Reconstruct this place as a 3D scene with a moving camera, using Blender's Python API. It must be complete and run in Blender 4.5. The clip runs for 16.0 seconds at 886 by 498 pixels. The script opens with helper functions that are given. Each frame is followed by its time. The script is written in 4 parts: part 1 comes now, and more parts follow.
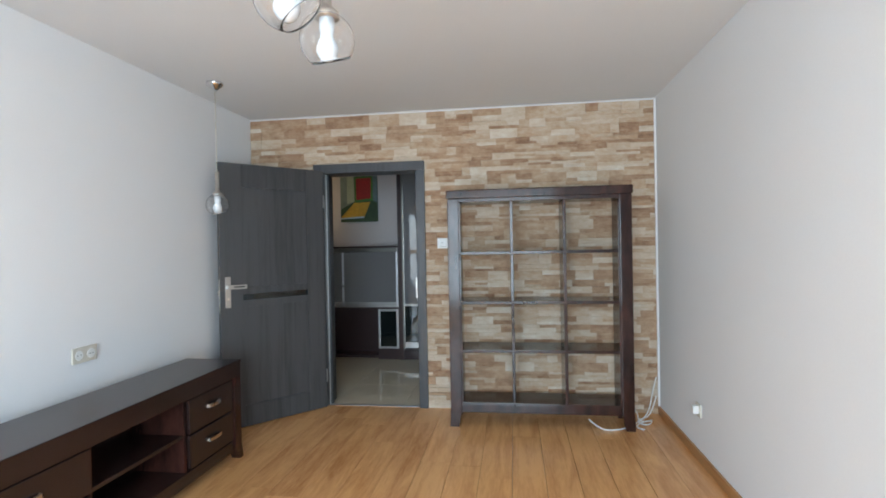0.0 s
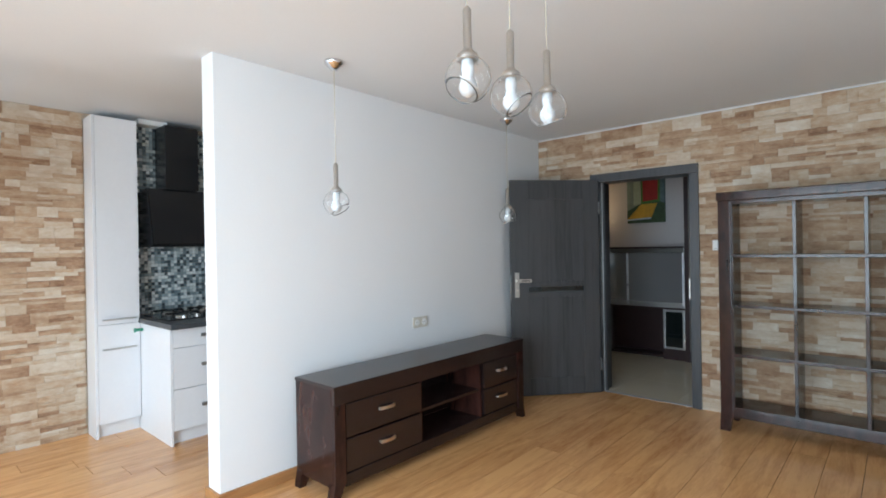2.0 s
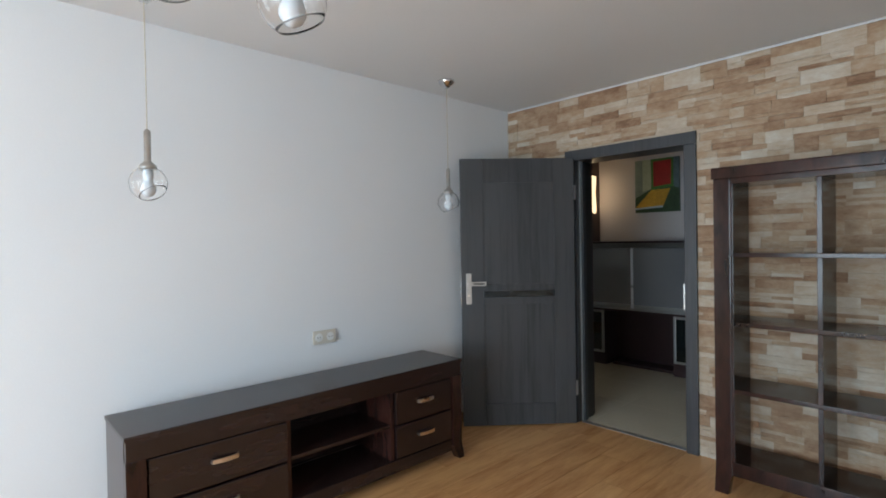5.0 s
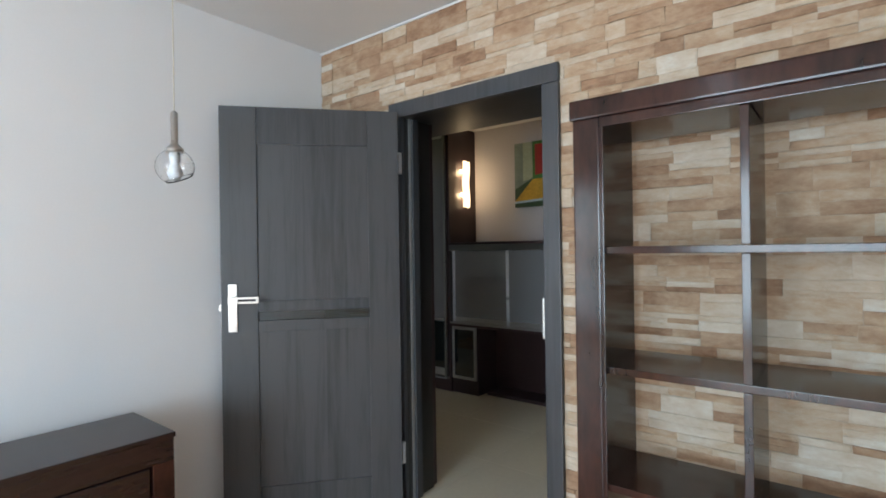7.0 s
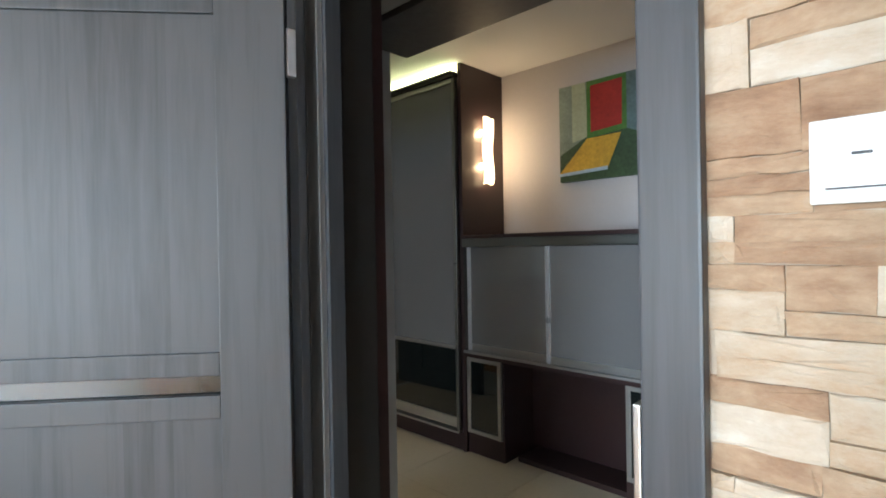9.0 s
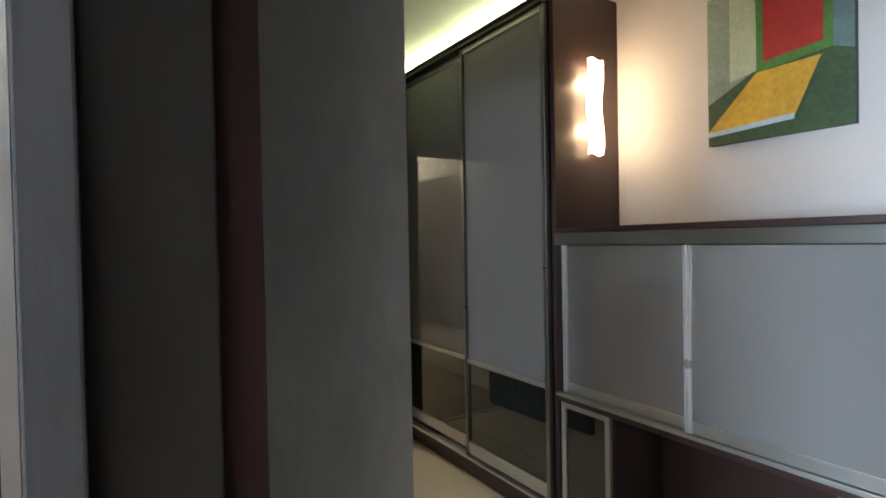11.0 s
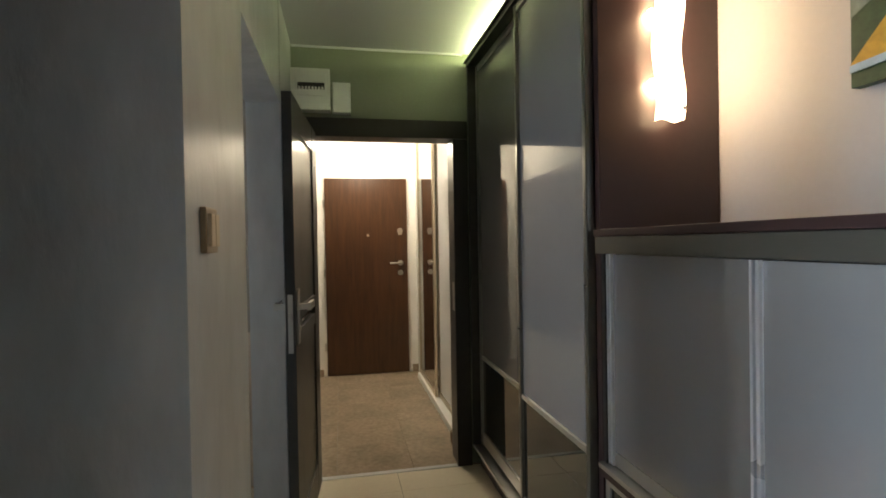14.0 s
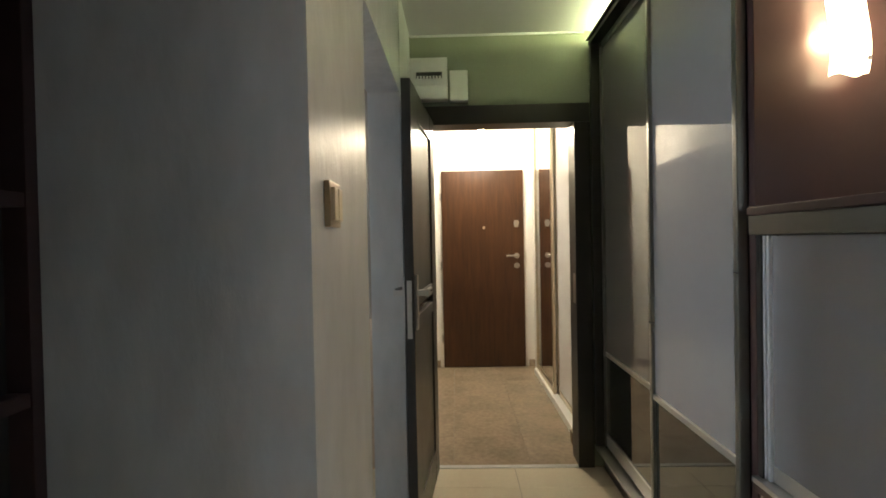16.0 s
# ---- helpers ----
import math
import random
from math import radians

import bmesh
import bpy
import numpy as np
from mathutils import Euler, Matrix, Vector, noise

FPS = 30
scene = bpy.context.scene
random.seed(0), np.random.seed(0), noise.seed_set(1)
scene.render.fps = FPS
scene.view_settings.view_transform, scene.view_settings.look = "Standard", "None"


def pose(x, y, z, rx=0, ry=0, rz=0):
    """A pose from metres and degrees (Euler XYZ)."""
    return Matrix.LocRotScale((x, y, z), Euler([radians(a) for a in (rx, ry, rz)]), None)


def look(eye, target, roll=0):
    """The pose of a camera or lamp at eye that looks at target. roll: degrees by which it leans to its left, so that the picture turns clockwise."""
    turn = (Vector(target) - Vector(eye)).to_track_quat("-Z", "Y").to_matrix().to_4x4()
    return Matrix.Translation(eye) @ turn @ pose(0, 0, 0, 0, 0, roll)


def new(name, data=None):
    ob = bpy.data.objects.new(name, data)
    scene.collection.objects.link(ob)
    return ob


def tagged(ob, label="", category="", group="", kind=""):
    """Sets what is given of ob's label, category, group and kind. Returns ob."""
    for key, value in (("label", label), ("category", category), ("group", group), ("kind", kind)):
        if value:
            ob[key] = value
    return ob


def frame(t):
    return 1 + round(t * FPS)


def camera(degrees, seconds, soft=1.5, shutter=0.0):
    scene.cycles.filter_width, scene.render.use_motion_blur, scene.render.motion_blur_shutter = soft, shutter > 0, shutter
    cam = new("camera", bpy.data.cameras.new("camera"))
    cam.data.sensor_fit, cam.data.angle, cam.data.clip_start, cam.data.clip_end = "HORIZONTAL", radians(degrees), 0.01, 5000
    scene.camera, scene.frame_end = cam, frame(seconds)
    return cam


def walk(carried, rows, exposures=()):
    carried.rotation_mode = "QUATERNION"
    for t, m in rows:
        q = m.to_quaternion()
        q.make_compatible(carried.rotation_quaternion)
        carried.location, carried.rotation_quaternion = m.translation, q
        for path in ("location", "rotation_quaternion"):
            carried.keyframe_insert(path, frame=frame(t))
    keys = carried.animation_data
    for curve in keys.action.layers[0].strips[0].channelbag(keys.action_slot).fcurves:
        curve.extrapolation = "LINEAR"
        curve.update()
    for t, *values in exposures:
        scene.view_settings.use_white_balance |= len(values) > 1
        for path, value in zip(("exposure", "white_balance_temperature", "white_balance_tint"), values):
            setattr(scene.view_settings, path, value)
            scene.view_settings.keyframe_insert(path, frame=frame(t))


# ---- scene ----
cam = camera(81.8, 16.0, soft=1.8)
PATH = [
    (0, (0.207, 0.655, 1.371), (-0.067, 2.636, 1.355), -1.1),
    (0.5, (0.411, 0.576, 1.367), (-0.177, 2.488, 1.359), -1.2),
    (1, (0.512, 0.455, 1.387), (-0.364, 2.253, 1.385), -1.0),
    (1.5, (0.63, 0.32, 1.395), (-0.489, 1.978, 1.393), -1.0),
    (2, (0.735, 0.23, 1.397), (-0.598, 1.722, 1.395), -1.0),
    (2.5, (0.797, 0.217, 1.403), (-0.701, 1.542, 1.398), -1.0),
    (3, (0.81, 0.325, 1.412), (-0.782, 1.536, 1.402), -1.1),
    (3.5, (0.806, 0.583, 1.415), (-0.827, 1.738, 1.402), -1.2),
    (4, (0.84, 0.866, 1.429), (-0.799, 2.011, 1.41), -1.2),
    (4.5, (0.82, 1.174, 1.412), (-0.775, 2.38, 1.389), -1.2),
    (5, (0.756, 1.472, 1.402), (-0.707, 2.836, 1.374), -1.0),
    (5.2, (0.74, 1.615, 1.394), (-0.667, 3.036, 1.365), -1.0),
    (7.3, (0.293, 3.139, 1.311), (-0.946, 4.709, 1.308), -0.9),
    (7.5, (0.212, 3.279, 1.311), (-1.027, 4.849, 1.302), -1.0),
    (8, (0.032, 3.623, 1.309), (-1.234, 5.171, 1.312), -1.3),
    (8.5, (-0.142, 3.971, 1.311), (-1.446, 5.488, 1.303), -1.1),
    (9, (-0.332, 4.238, 1.306), (-1.716, 5.682, 1.296), -1.0),
    (9.5, (-0.538, 4.458, 1.304), (-1.981, 5.843, 1.303), -0.8),
    (10, (-0.661, 4.662, 1.318), (-2.182, 5.96, 1.31), -1.1),
    (10.2, (-0.708, 4.739, 1.323), (-2.28, 5.975, 1.31), -1.1),
    (12.3, (-0.936, 5.48, 1.33), (-2.719, 6.385, 1.3), -0.9),
    (12.5, (-0.952, 5.566, 1.328), (-2.764, 6.414, 1.304), -0.8),
    (13, (-0.993, 5.687, 1.321), (-2.863, 6.396, 1.296), -0.8),
    (13.5, (-1.023, 5.795, 1.337), (-2.946, 6.343, 1.309), -1.0),
    (14, (-1.008, 5.864, 1.342), (-2.968, 6.258, 1.317), -1.0),
    (14.5, (-0.93, 5.925, 1.348), (-2.919, 6.133, 1.327), -1.1),
    (15, (-0.895, 5.944, 1.353), (-2.895, 5.997, 1.33), -1.0),
    (15.5, (-0.977, 5.914, 1.316), (-2.977, 5.919, 1.286), -1.1),
    (16, (-1.079, 5.853, 1.299), (-3.078, 5.804, 1.269), -1.1),
]
walk(cam, [(t, look(eye, target, roll)) for t, eye, target, roll in PATH],
     [(0, 0.55), (1.0, 0.55), (1.5, 0.4), (3.0, 0.08), (4.5, 0.0), (5.2, 0.1), (7.3, 0.95), (8.5, 1.45), (9.5, 1.9), (10.2, 2.15), (12.3, 2.52), (13.5, 2.28), (14.5, 2.42), (16, 2.75)])

# ---- world and lights ----
world = bpy.data.worlds.new("sky")
scene.world = world
world.use_nodes = True
wn = world.node_tree
sky = wn.nodes.new("ShaderNodeTexSky")
sky.sky_type, sky.sun_disc = "NISHITA", False
sky.sun_elevation, sky.sun_rotation = radians(35), radians(200)
wn.links.new(sky.outputs[0], wn.nodes["Background"].inputs[0])
wn.nodes["Background"].inputs[1].default_value = 0.08


def area_light(name, x0, x1, z0, z1, y, watts, colour):
    """Skylight standing in a window's opening in two strips, falling into the room (+y) and down."""
    x, h = (x0 + x1) / 2, (z1 - z0) / 2
    for k in range(2):
        d = bpy.data.lights.new(name, "AREA")
        d.shape, d.size, d.size_y, d.energy, d.color = "RECTANGLE", x1 - x0, h, watts / 2, colour
        z = z0 + h * (k + 0.5)
        new(name, d).matrix_world = look((x, y, z), (x, y + 5, z - SKY_FALL))


def point_light(name, place, watts, colour, radius):
    d = bpy.data.lights.new(name, "POINT")
    d.energy, d.color, d.shadow_soft_size = watts, colour, radius
    ob = new(name, d)
    ob.location = place
    return ob


SKY_FALL = 2.3
DAY = (0.645, 0.835, 1.0)
area_light("daylight_living", -1.15, 0.95, 0.25, 2.25, -1.38, 150, DAY)
area_light("daylight_dining", -3.85, -2.45, 0.15, 2.25, -1.36, 36, DAY)
point_light("entry_lamp_light", (-5.65, 6.10, 2.28), 7.5, (1.0, 0.86, 0.64), 0.04)
for z in (1.83, 2.05):
    point_light("sconce_bulb_light", (-2.444, 6.880, z), 0.5, (1.0, 0.71, 0.40), 0.018)

# ---- materials ----


def material(name):
    m = bpy.data.materials.new(name)
    m.use_nodes = True
    return m, m.node_tree, m.node_tree.nodes["Principled BSDF"]


def coords(nt, scale, kind="Object"):
    tc = nt.nodes.new("ShaderNodeTexCoord")
    mp = nt.nodes.new("ShaderNodeMapping")
    mp.inputs["Scale"].default_value = scale
    info = nt.nodes.new("ShaderNodeObjectInfo")
    far = nt.nodes.new("ShaderNodeVectorMath")
    far.operation, far.inputs[1].default_value = "MULTIPLY_ADD", (5.3, 5.3, 5.3)
    nt.links.new(info.outputs["Location"], far.inputs[0])
    nt.links.new(tc.outputs[kind], far.inputs[2])
    nt.links.new(far.outputs[0], mp.inputs[0])
    return mp


def ramp(nt, stops):
    r = nt.nodes.new("ShaderNodeValToRGB")
    e = r.color_ramp.elements
    while len(e) < len(stops):
        e.new(0.5)
    for k, (p, c) in enumerate(stops):
        e[k].position, e[k].color = p, (*c, 1)
    return r


def noise_tex(nt, scale, detail=4, size=(1, 1, 1), rough=0.55):
    n = nt.nodes.new("ShaderNodeTexNoise")
    n.inputs["Scale"].default_value, n.inputs["Detail"].default_value = scale, detail
    n.inputs["Roughness"].default_value = rough
    nt.links.new(coords(nt, size).outputs[0], n.inputs["Vector"])
    return n


def bump(nt, bsdf, source, strength, distance):
    b = nt.nodes.new("ShaderNodeBump")
    b.inputs["Strength"].default_value, b.inputs["Distance"].default_value = strength, distance
    nt.links.new(source, b.inputs["Height"])
    nt.links.new(b.outputs[0], bsdf.inputs["Normal"])


def shade(c, k):
    return tuple(v * k for v in c)


def surface(name, colour, rough=0.5, metal=0.0, vary=0.12, scale=3.0, size=(1, 1, 1), relief=0.0, fine=40.0, ior=1.5):
    """A plain surface with soft large blotches, fine grain and slight relief."""
    m, nt, b = material(name)
    n1, n2 = noise_tex(nt, scale, 3, size), noise_tex(nt, fine, 5, size)
    mix = nt.nodes.new("ShaderNodeMath")
    mix.operation = "ADD"
    half = nt.nodes.new("ShaderNodeMath")
    half.operation, half.inputs[1].default_value = "MULTIPLY", 0.5
    nt.links.new(n1.outputs[0], mix.inputs[0])
    nt.links.new(n2.outputs[0], mix.inputs[1])
    nt.links.new(mix.outputs[0], half.inputs[0])
    r = ramp(nt, [(0.3, shade(colour, 1 - vary)), (0.7, shade(colour, 1 + vary))])
    nt.links.new(half.outputs[0], r.inputs[0])
    nt.links.new(r.outputs[0], b.inputs["Base Color"])
    mr = nt.nodes.new("ShaderNodeMapRange")
    mr.inputs[3].default_value, mr.inputs[4].default_value = rough - min(0.06, rough * 0.3), rough + min(0.06, rough * 0.3)
    nt.links.new(n1.outputs[0], mr.inputs[0])
    nt.links.new(mr.outputs[0], b.inputs["Roughness"])
    b.inputs["Metallic"].default_value, b.inputs["IOR"].default_value = metal, ior
    if relief:
        bump(nt, b, n2.outputs[0], 0.5, relief)
    return m


def wood(name, dark, light, rough=0.35, size=(14, 14, 1.0), by_piece=0.0, scale=3.0, relief=0.0004, coat=0.0, gloss=0.5):
    """Wood whose grain runs along the axis with the smallest number in size."""
    m, nt, b = material(name)
    n = noise_tex(nt, scale, 6, size, 0.6)
    n.inputs["Distortion"].default_value = 0.6
    fine = noise_tex(nt, scale * 6, 4, size)
    broad = noise_tex(nt, 0.9, 2)
    add = nt.nodes.new("ShaderNodeMath")
    add.operation = "MULTIPLY_ADD"
    add.inputs[1].default_value = 0.35
    nt.links.new(fine.outputs[0], add.inputs[0])
    nt.links.new(n.outputs[0], add.inputs[2])
    add2 = nt.nodes.new("ShaderNodeMath")
    add2.operation, add2.inputs[1].default_value = "MULTIPLY_ADD", 0.3
    nt.links.new(broad.outputs[0], add2.inputs[0])
    nt.links.new(add.outputs[0], add2.inputs[2])
    last = add2.outputs[0]
    if by_piece:
        info = nt.nodes.new("ShaderNodeObjectInfo")
        a3 = nt.nodes.new("ShaderNodeMath")
        a3.operation, a3.inputs[1].default_value = "MULTIPLY_ADD", by_piece
        nt.links.new(info.outputs["Random"], a3.inputs[0])
        nt.links.new(last, a3.inputs[2])
        last = a3.outputs[0]
    r = ramp(nt, [(0.55, dark), (1.0 + by_piece * 0.8 if by_piece < 0.01 else 1.0, light)])
    nt.links.new(last, r.inputs[0])
    nt.links.new(r.outputs[0], b.inputs["Base Color"])
    b.inputs["Roughness"].default_value = rough
    b.inputs["Coat Weight"].default_value = coat
    b.inputs["Specular IOR Level"].default_value = gloss
    b.inputs["Coat Roughness"].default_value = 0.15
    bump(nt, b, add.outputs[0], 0.4, relief)
    return m


def stone_material(name):
    """Split-stone cladding: each piece its own tone, with streaks along the bed and rough relief."""
    m, nt, b = material(name)
    geo = nt.nodes.new("ShaderNodeNewGeometry")
    info = nt.nodes.new("ShaderNodeObjectInfo")
    tone = nt.nodes.new("ShaderNodeMath")
    tone.operation = "ADD"
    nt.links.new(geo.outputs["Random Per Island"], tone.inputs[0])
    nt.links.new(info.outputs["Random"], tone.inputs[1])
    frac = nt.nodes.new("ShaderNodeMath")
    frac.operation = "FRACT"
    nt.links.new(tone.outputs[0], frac.inputs[0])
    bed = noise_tex(nt, 3.4, 9, (1.5, 1.5, 3.6), 0.72)
    bed.inputs["Distortion"].default_value = 0.35
    spots = noise_tex(nt, 22, 6, (1, 1, 1.7), 0.68)
    both = nt.nodes.new("ShaderNodeMath")
    both.operation, both.inputs[1].default_value = "MULTIPLY_ADD", 0.45
    nt.links.new(spots.outputs[0], both.inputs[0])
    nt.links.new(bed.outputs[0], both.inputs[2])
    off = nt.nodes.new("ShaderNodeMath")
    off.operation, off.inputs[1].default_value, off.inputs[2].default_value = "MULTIPLY_ADD", 1.1, -0.63
    nt.links.new(both.outputs[0], off.inputs[0])
    mixv = nt.nodes.new("ShaderNodeMath")
    mixv.operation, mixv.inputs[1].default_value = "MULTIPLY_ADD", 0.62
    nt.links.new(frac.outputs[0], mixv.inputs[0])
    nt.links.new(off.outputs[0], mixv.inputs[2])
    r = ramp(nt, [(0.04, (0.25, 0.140, 0.084)), (0.24, (0.385, 0.240, 0.150)), (0.42, (0.485, 0.340, 0.222)),
                  (0.58, (0.545, 0.430, 0.315)), (0.76, (0.615, 0.520, 0.410)), (0.95, (0.69, 0.640, 0.555))])
    nt.links.new(mixv.outputs[0], r.inputs[0])
    nt.links.new(r.outputs[0], b.inputs["Base Color"])
    b.inputs["Roughness"].default_value = 0.88
    b.inputs["Specular IOR Level"].default_value = 0.25
    relief = noise_tex(nt, 15, 8, (0.65, 0.65, 1.9), 0.7)
    bump(nt, b, relief.outputs[0], 0.85, 0.008)
    return m


def mosaic_material(name):
    m, nt, b = material(name)
    geo = nt.nodes.new("ShaderNodeNewGeometry")
    info = nt.nodes.new("ShaderNodeObjectInfo")
    tone = nt.nodes.new("ShaderNodeMath")
    tone.operation = "ADD"
    nt.links.new(geo.outputs["Random Per Island"], tone.inputs[0])
    nt.links.new(info.outputs["Random"], tone.inputs[1])
    frac = nt.nodes.new("ShaderNodeMath")
    frac.operation = "FRACT"
    nt.links.new(tone.outputs[0], frac.inputs[0])
    r = ramp(nt, [(0.0, (0.045, 0.06, 0.07)), (0.28, (0.14, 0.19, 0.21)), (0.55, (0.30, 0.37, 0.39)), (0.92, (0.72, 0.76, 0.75))])
    nt.links.new(frac.outputs[0], r.inputs[0])
    nt.links.new(r.outputs[0], b.inputs["Base Color"])
    b.inputs["Roughness"].default_value = 0.12
    return m


def glass(name, colour=(1, 1, 1), rough=0.0):
    m, nt, b = material(name)
    b.inputs["Base Color"].default_value = (*colour, 1)
    b.inputs["Transmission Weight"].default_value = 1
    b.inputs["Roughness"].default_value = rough
    b.inputs["IOR"].default_value = 1.45
    return m


def glow(name, colour, strength):
    m, nt, b = material(name)
    b.inputs["Base Color"].default_value = (0.9, 0.9, 0.88, 1)
    b.inputs["Emission Color"].default_value = (*colour, 1)
    b.inputs["Emission Strength"].default_value = strength
    return m


WHITE = surface("white_wall_paint", (0.80, 0.81, 0.82), 0.85, vary=0.02, scale=1.2, relief=0.0006, fine=120)
CEIL = surface("ceiling_paint", (0.755, 0.765, 0.775), 0.9, vary=0.02, scale=1.0, relief=0.0004, fine=120)
GREY_PAINT = surface("satin_grey_plaster", (0.45, 0.465, 0.47), 0.40, vary=0.16, scale=3, size=(1.6, 1.6, 0.7), relief=0.007, fine=9)
GREEN_PAINT = surface("olive_grey_paint", (0.27, 0.30, 0.22), 0.6, vary=0.05, scale=2, relief=0.0006, fine=60)
LILAC_PAINT = surface("pale_grey_lilac_paint", (0.56, 0.53, 0.53), 0.6, vary=0.03, scale=2, relief=0.0006, fine=60)
STONE = stone_material("split_stone")
JOINT = surface("stone_backing", (0.52, 0.42, 0.32), 0.95, vary=0.2)
PLANK = wood("oak_laminate", (0.47, 0.198, 0.068), (0.76, 0.405, 0.168), 0.26, (7, 0.8, 7), 0.14, 2.2, 0.00015, 0.25)
OAK = wood("oak_baseboard", (0.28, 0.12, 0.042), (0.46, 0.23, 0.09), 0.4, (9, 0.8, 9))
DOORWOOD = wood("grey_ash_veneer", (0.029, 0.0295, 0.031), (0.067, 0.0675, 0.070), 0.46, (9, 9, 0.55), 0.22, 2.2, 0.0004, 0.0, 0.35)
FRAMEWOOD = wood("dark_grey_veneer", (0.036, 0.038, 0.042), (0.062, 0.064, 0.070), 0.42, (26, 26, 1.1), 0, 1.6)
WENGE = wood("walnut_stain", (0.006, 0.003, 0.003), (0.050, 0.019, 0.0145), 0.15, (4, 4, 1.2), 0, 2.0, 0.0002, 0.0, 0.34)
WENGE_Y = wood("walnut_stain_lengthwise", (0.010, 0.005, 0.0045), (0.030, 0.015, 0.013), 0.26, (5, 0.9, 5), 0, 2.0, 0.0002, 0.0, 0.55)
PLUM = surface("dark_plum_laminate", (0.040, 0.020, 0.020), 0.34, vary=0.10, scale=4)
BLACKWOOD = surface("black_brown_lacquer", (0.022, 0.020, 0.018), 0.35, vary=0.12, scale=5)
FRONT = wood("mahogany_veneer", (0.030, 0.0120, 0.0045), (0.070, 0.0285, 0.0108), 0.35, (16, 16, 1.0), 0, 1.8)
CHROME = surface("chrome", (0.75, 0.75, 0.76), 0.08, 1.0, vary=0.02)
# Chrome darkened in its colour for the dark surroundings it mirrors.
DARKCHROME = surface("dark_reflecting_chrome", (0.22, 0.22, 0.23), 0.12, 1.0, vary=0.05)
STEEL = surface("brushed_steel", (0.52, 0.50, 0.47), 0.3, 1.0, vary=0.05, size=(1, 1, 20))
ALU = surface("satin_aluminium", (0.52, 0.52, 0.51), 0.32, 0.85, vary=0.04, size=(1, 1, 10))
# Aluminium with reflected door daylight put into its paler, bluish colour.
ALULIT = surface("daylit_aluminium", (0.62, 0.63, 0.66), 0.3, 0.45, vary=0.03)
ALUDARK = surface("bronze_aluminium", (0.23, 0.23, 0.215), 0.3, 0.9, vary=0.04, size=(1, 1, 10))
NICKEL = surface("pale_nickel", (0.72, 0.66, 0.58), 0.28, 1.0, vary=0.05)
PLASTIC = surface("white_plastic", (0.78, 0.78, 0.76), 0.35, vary=0.02)
IVORY = surface("ivory_plastic", (0.64, 0.60, 0.52), 0.4, vary=0.03)
DARKHOLE = surface("dark_plastic", (0.02, 0.02, 0.02), 0.5, vary=0.05)
LACQUER = surface("white_lacquer", (0.78, 0.79, 0.81), 0.22, vary=0.02)
WORKTOP = surface("anthracite_worktop", (0.055, 0.060, 0.066), 0.4, vary=0.15, scale=8)
BLACK = surface("black_enamel", (0.012, 0.012, 0.013), 0.22, vary=0.1)
GREYGLASS = surface("grey_lacquered_glass", (0.205, 0.205, 0.21), 0.008, vary=0.02, ior=2.3)
SOFTGLASS = surface("grey_satin_glass", (0.19, 0.19, 0.195), 0.006, vary=0.02, ior=1.58)
DARKGLASS = surface("black_lacquered_glass", (0.012, 0.016, 0.016), 0.006, vary=0.05, ior=2.0)
MIRROR = surface("mirror_silver", (0.88, 0.89, 0.88), 0.012, 1.0, vary=0.0)
CLEAR = glass("clear_glass")
RIMGLASS = surface("darkened_glass_rim", (0.24, 0.25, 0.25), 0.1, vary=0.1)
FROST = glass("smoked_door_glass", (0.35, 0.40, 0.42), 0.15)
TILE = surface("polished_beige_tile", (0.72, 0.64, 0.50), 0.05, vary=0.05, scale=2.0)
GROUT = surface("grey_grout", (0.26, 0.23, 0.19), 0.9, vary=0.1)
SLATE = surface("taupe_stone_tile", (0.31, 0.245, 0.178), 0.24, vary=0.32, scale=3.2, relief=0.0006, fine=30)
SHADEWHITE = surface("opal_glass", (0.55, 0.55, 0.55), 0.25, vary=0.01)
MOSAIC = mosaic_material("glass_mosaic")
CORD = surface("pale_cord", (0.55, 0.50, 0.40), 0.6, vary=0.05)
LED = glow("led_strip", (0.95, 1.0, 0.50), 12.5)
SCONCE = glow("lit_opal_glass", (1.0, 0.76, 0.45), 1.5)
LAMPON = glow("lit_bulb", (1.0, 0.68, 0.38), 15)

# ---- building helpers ----


def box(bm, x0, x1, y0, y1, z0, z1):
    """A closed box between the given bounds; returns its vertices."""
    m = Matrix.Translation(((x0 + x1) / 2, (y0 + y1) / 2, (z0 + z1) / 2)) @ Matrix.Diagonal((abs(x1 - x0), abs(y1 - y0), abs(z1 - z0), 1))
    return bmesh.ops.create_cube(bm, size=1, matrix=m)["verts"]


def boxes(bounds, bevel=0.0):
    bm = bmesh.new()
    for b in bounds:
        box(bm, *b)
    if bevel:
        bmesh.ops.bevel(bm, geom=bm.edges[:], offset=bevel, segments=2, affect="EDGES", profile=0.7)
    return bm


def tube(bm, p, q, r0, r1=None, n=16):
    p, q = Vector(p), Vector(q)
    d = q - p
    m = Matrix.Translation((p + q) / 2) @ d.to_track_quat("Z", "Y").to_matrix().to_4x4()
    bmesh.ops.create_cone(bm, cap_ends=True, segments=n, radius1=r0, radius2=r0 if r1 is None else r1, depth=d.length, matrix=m)


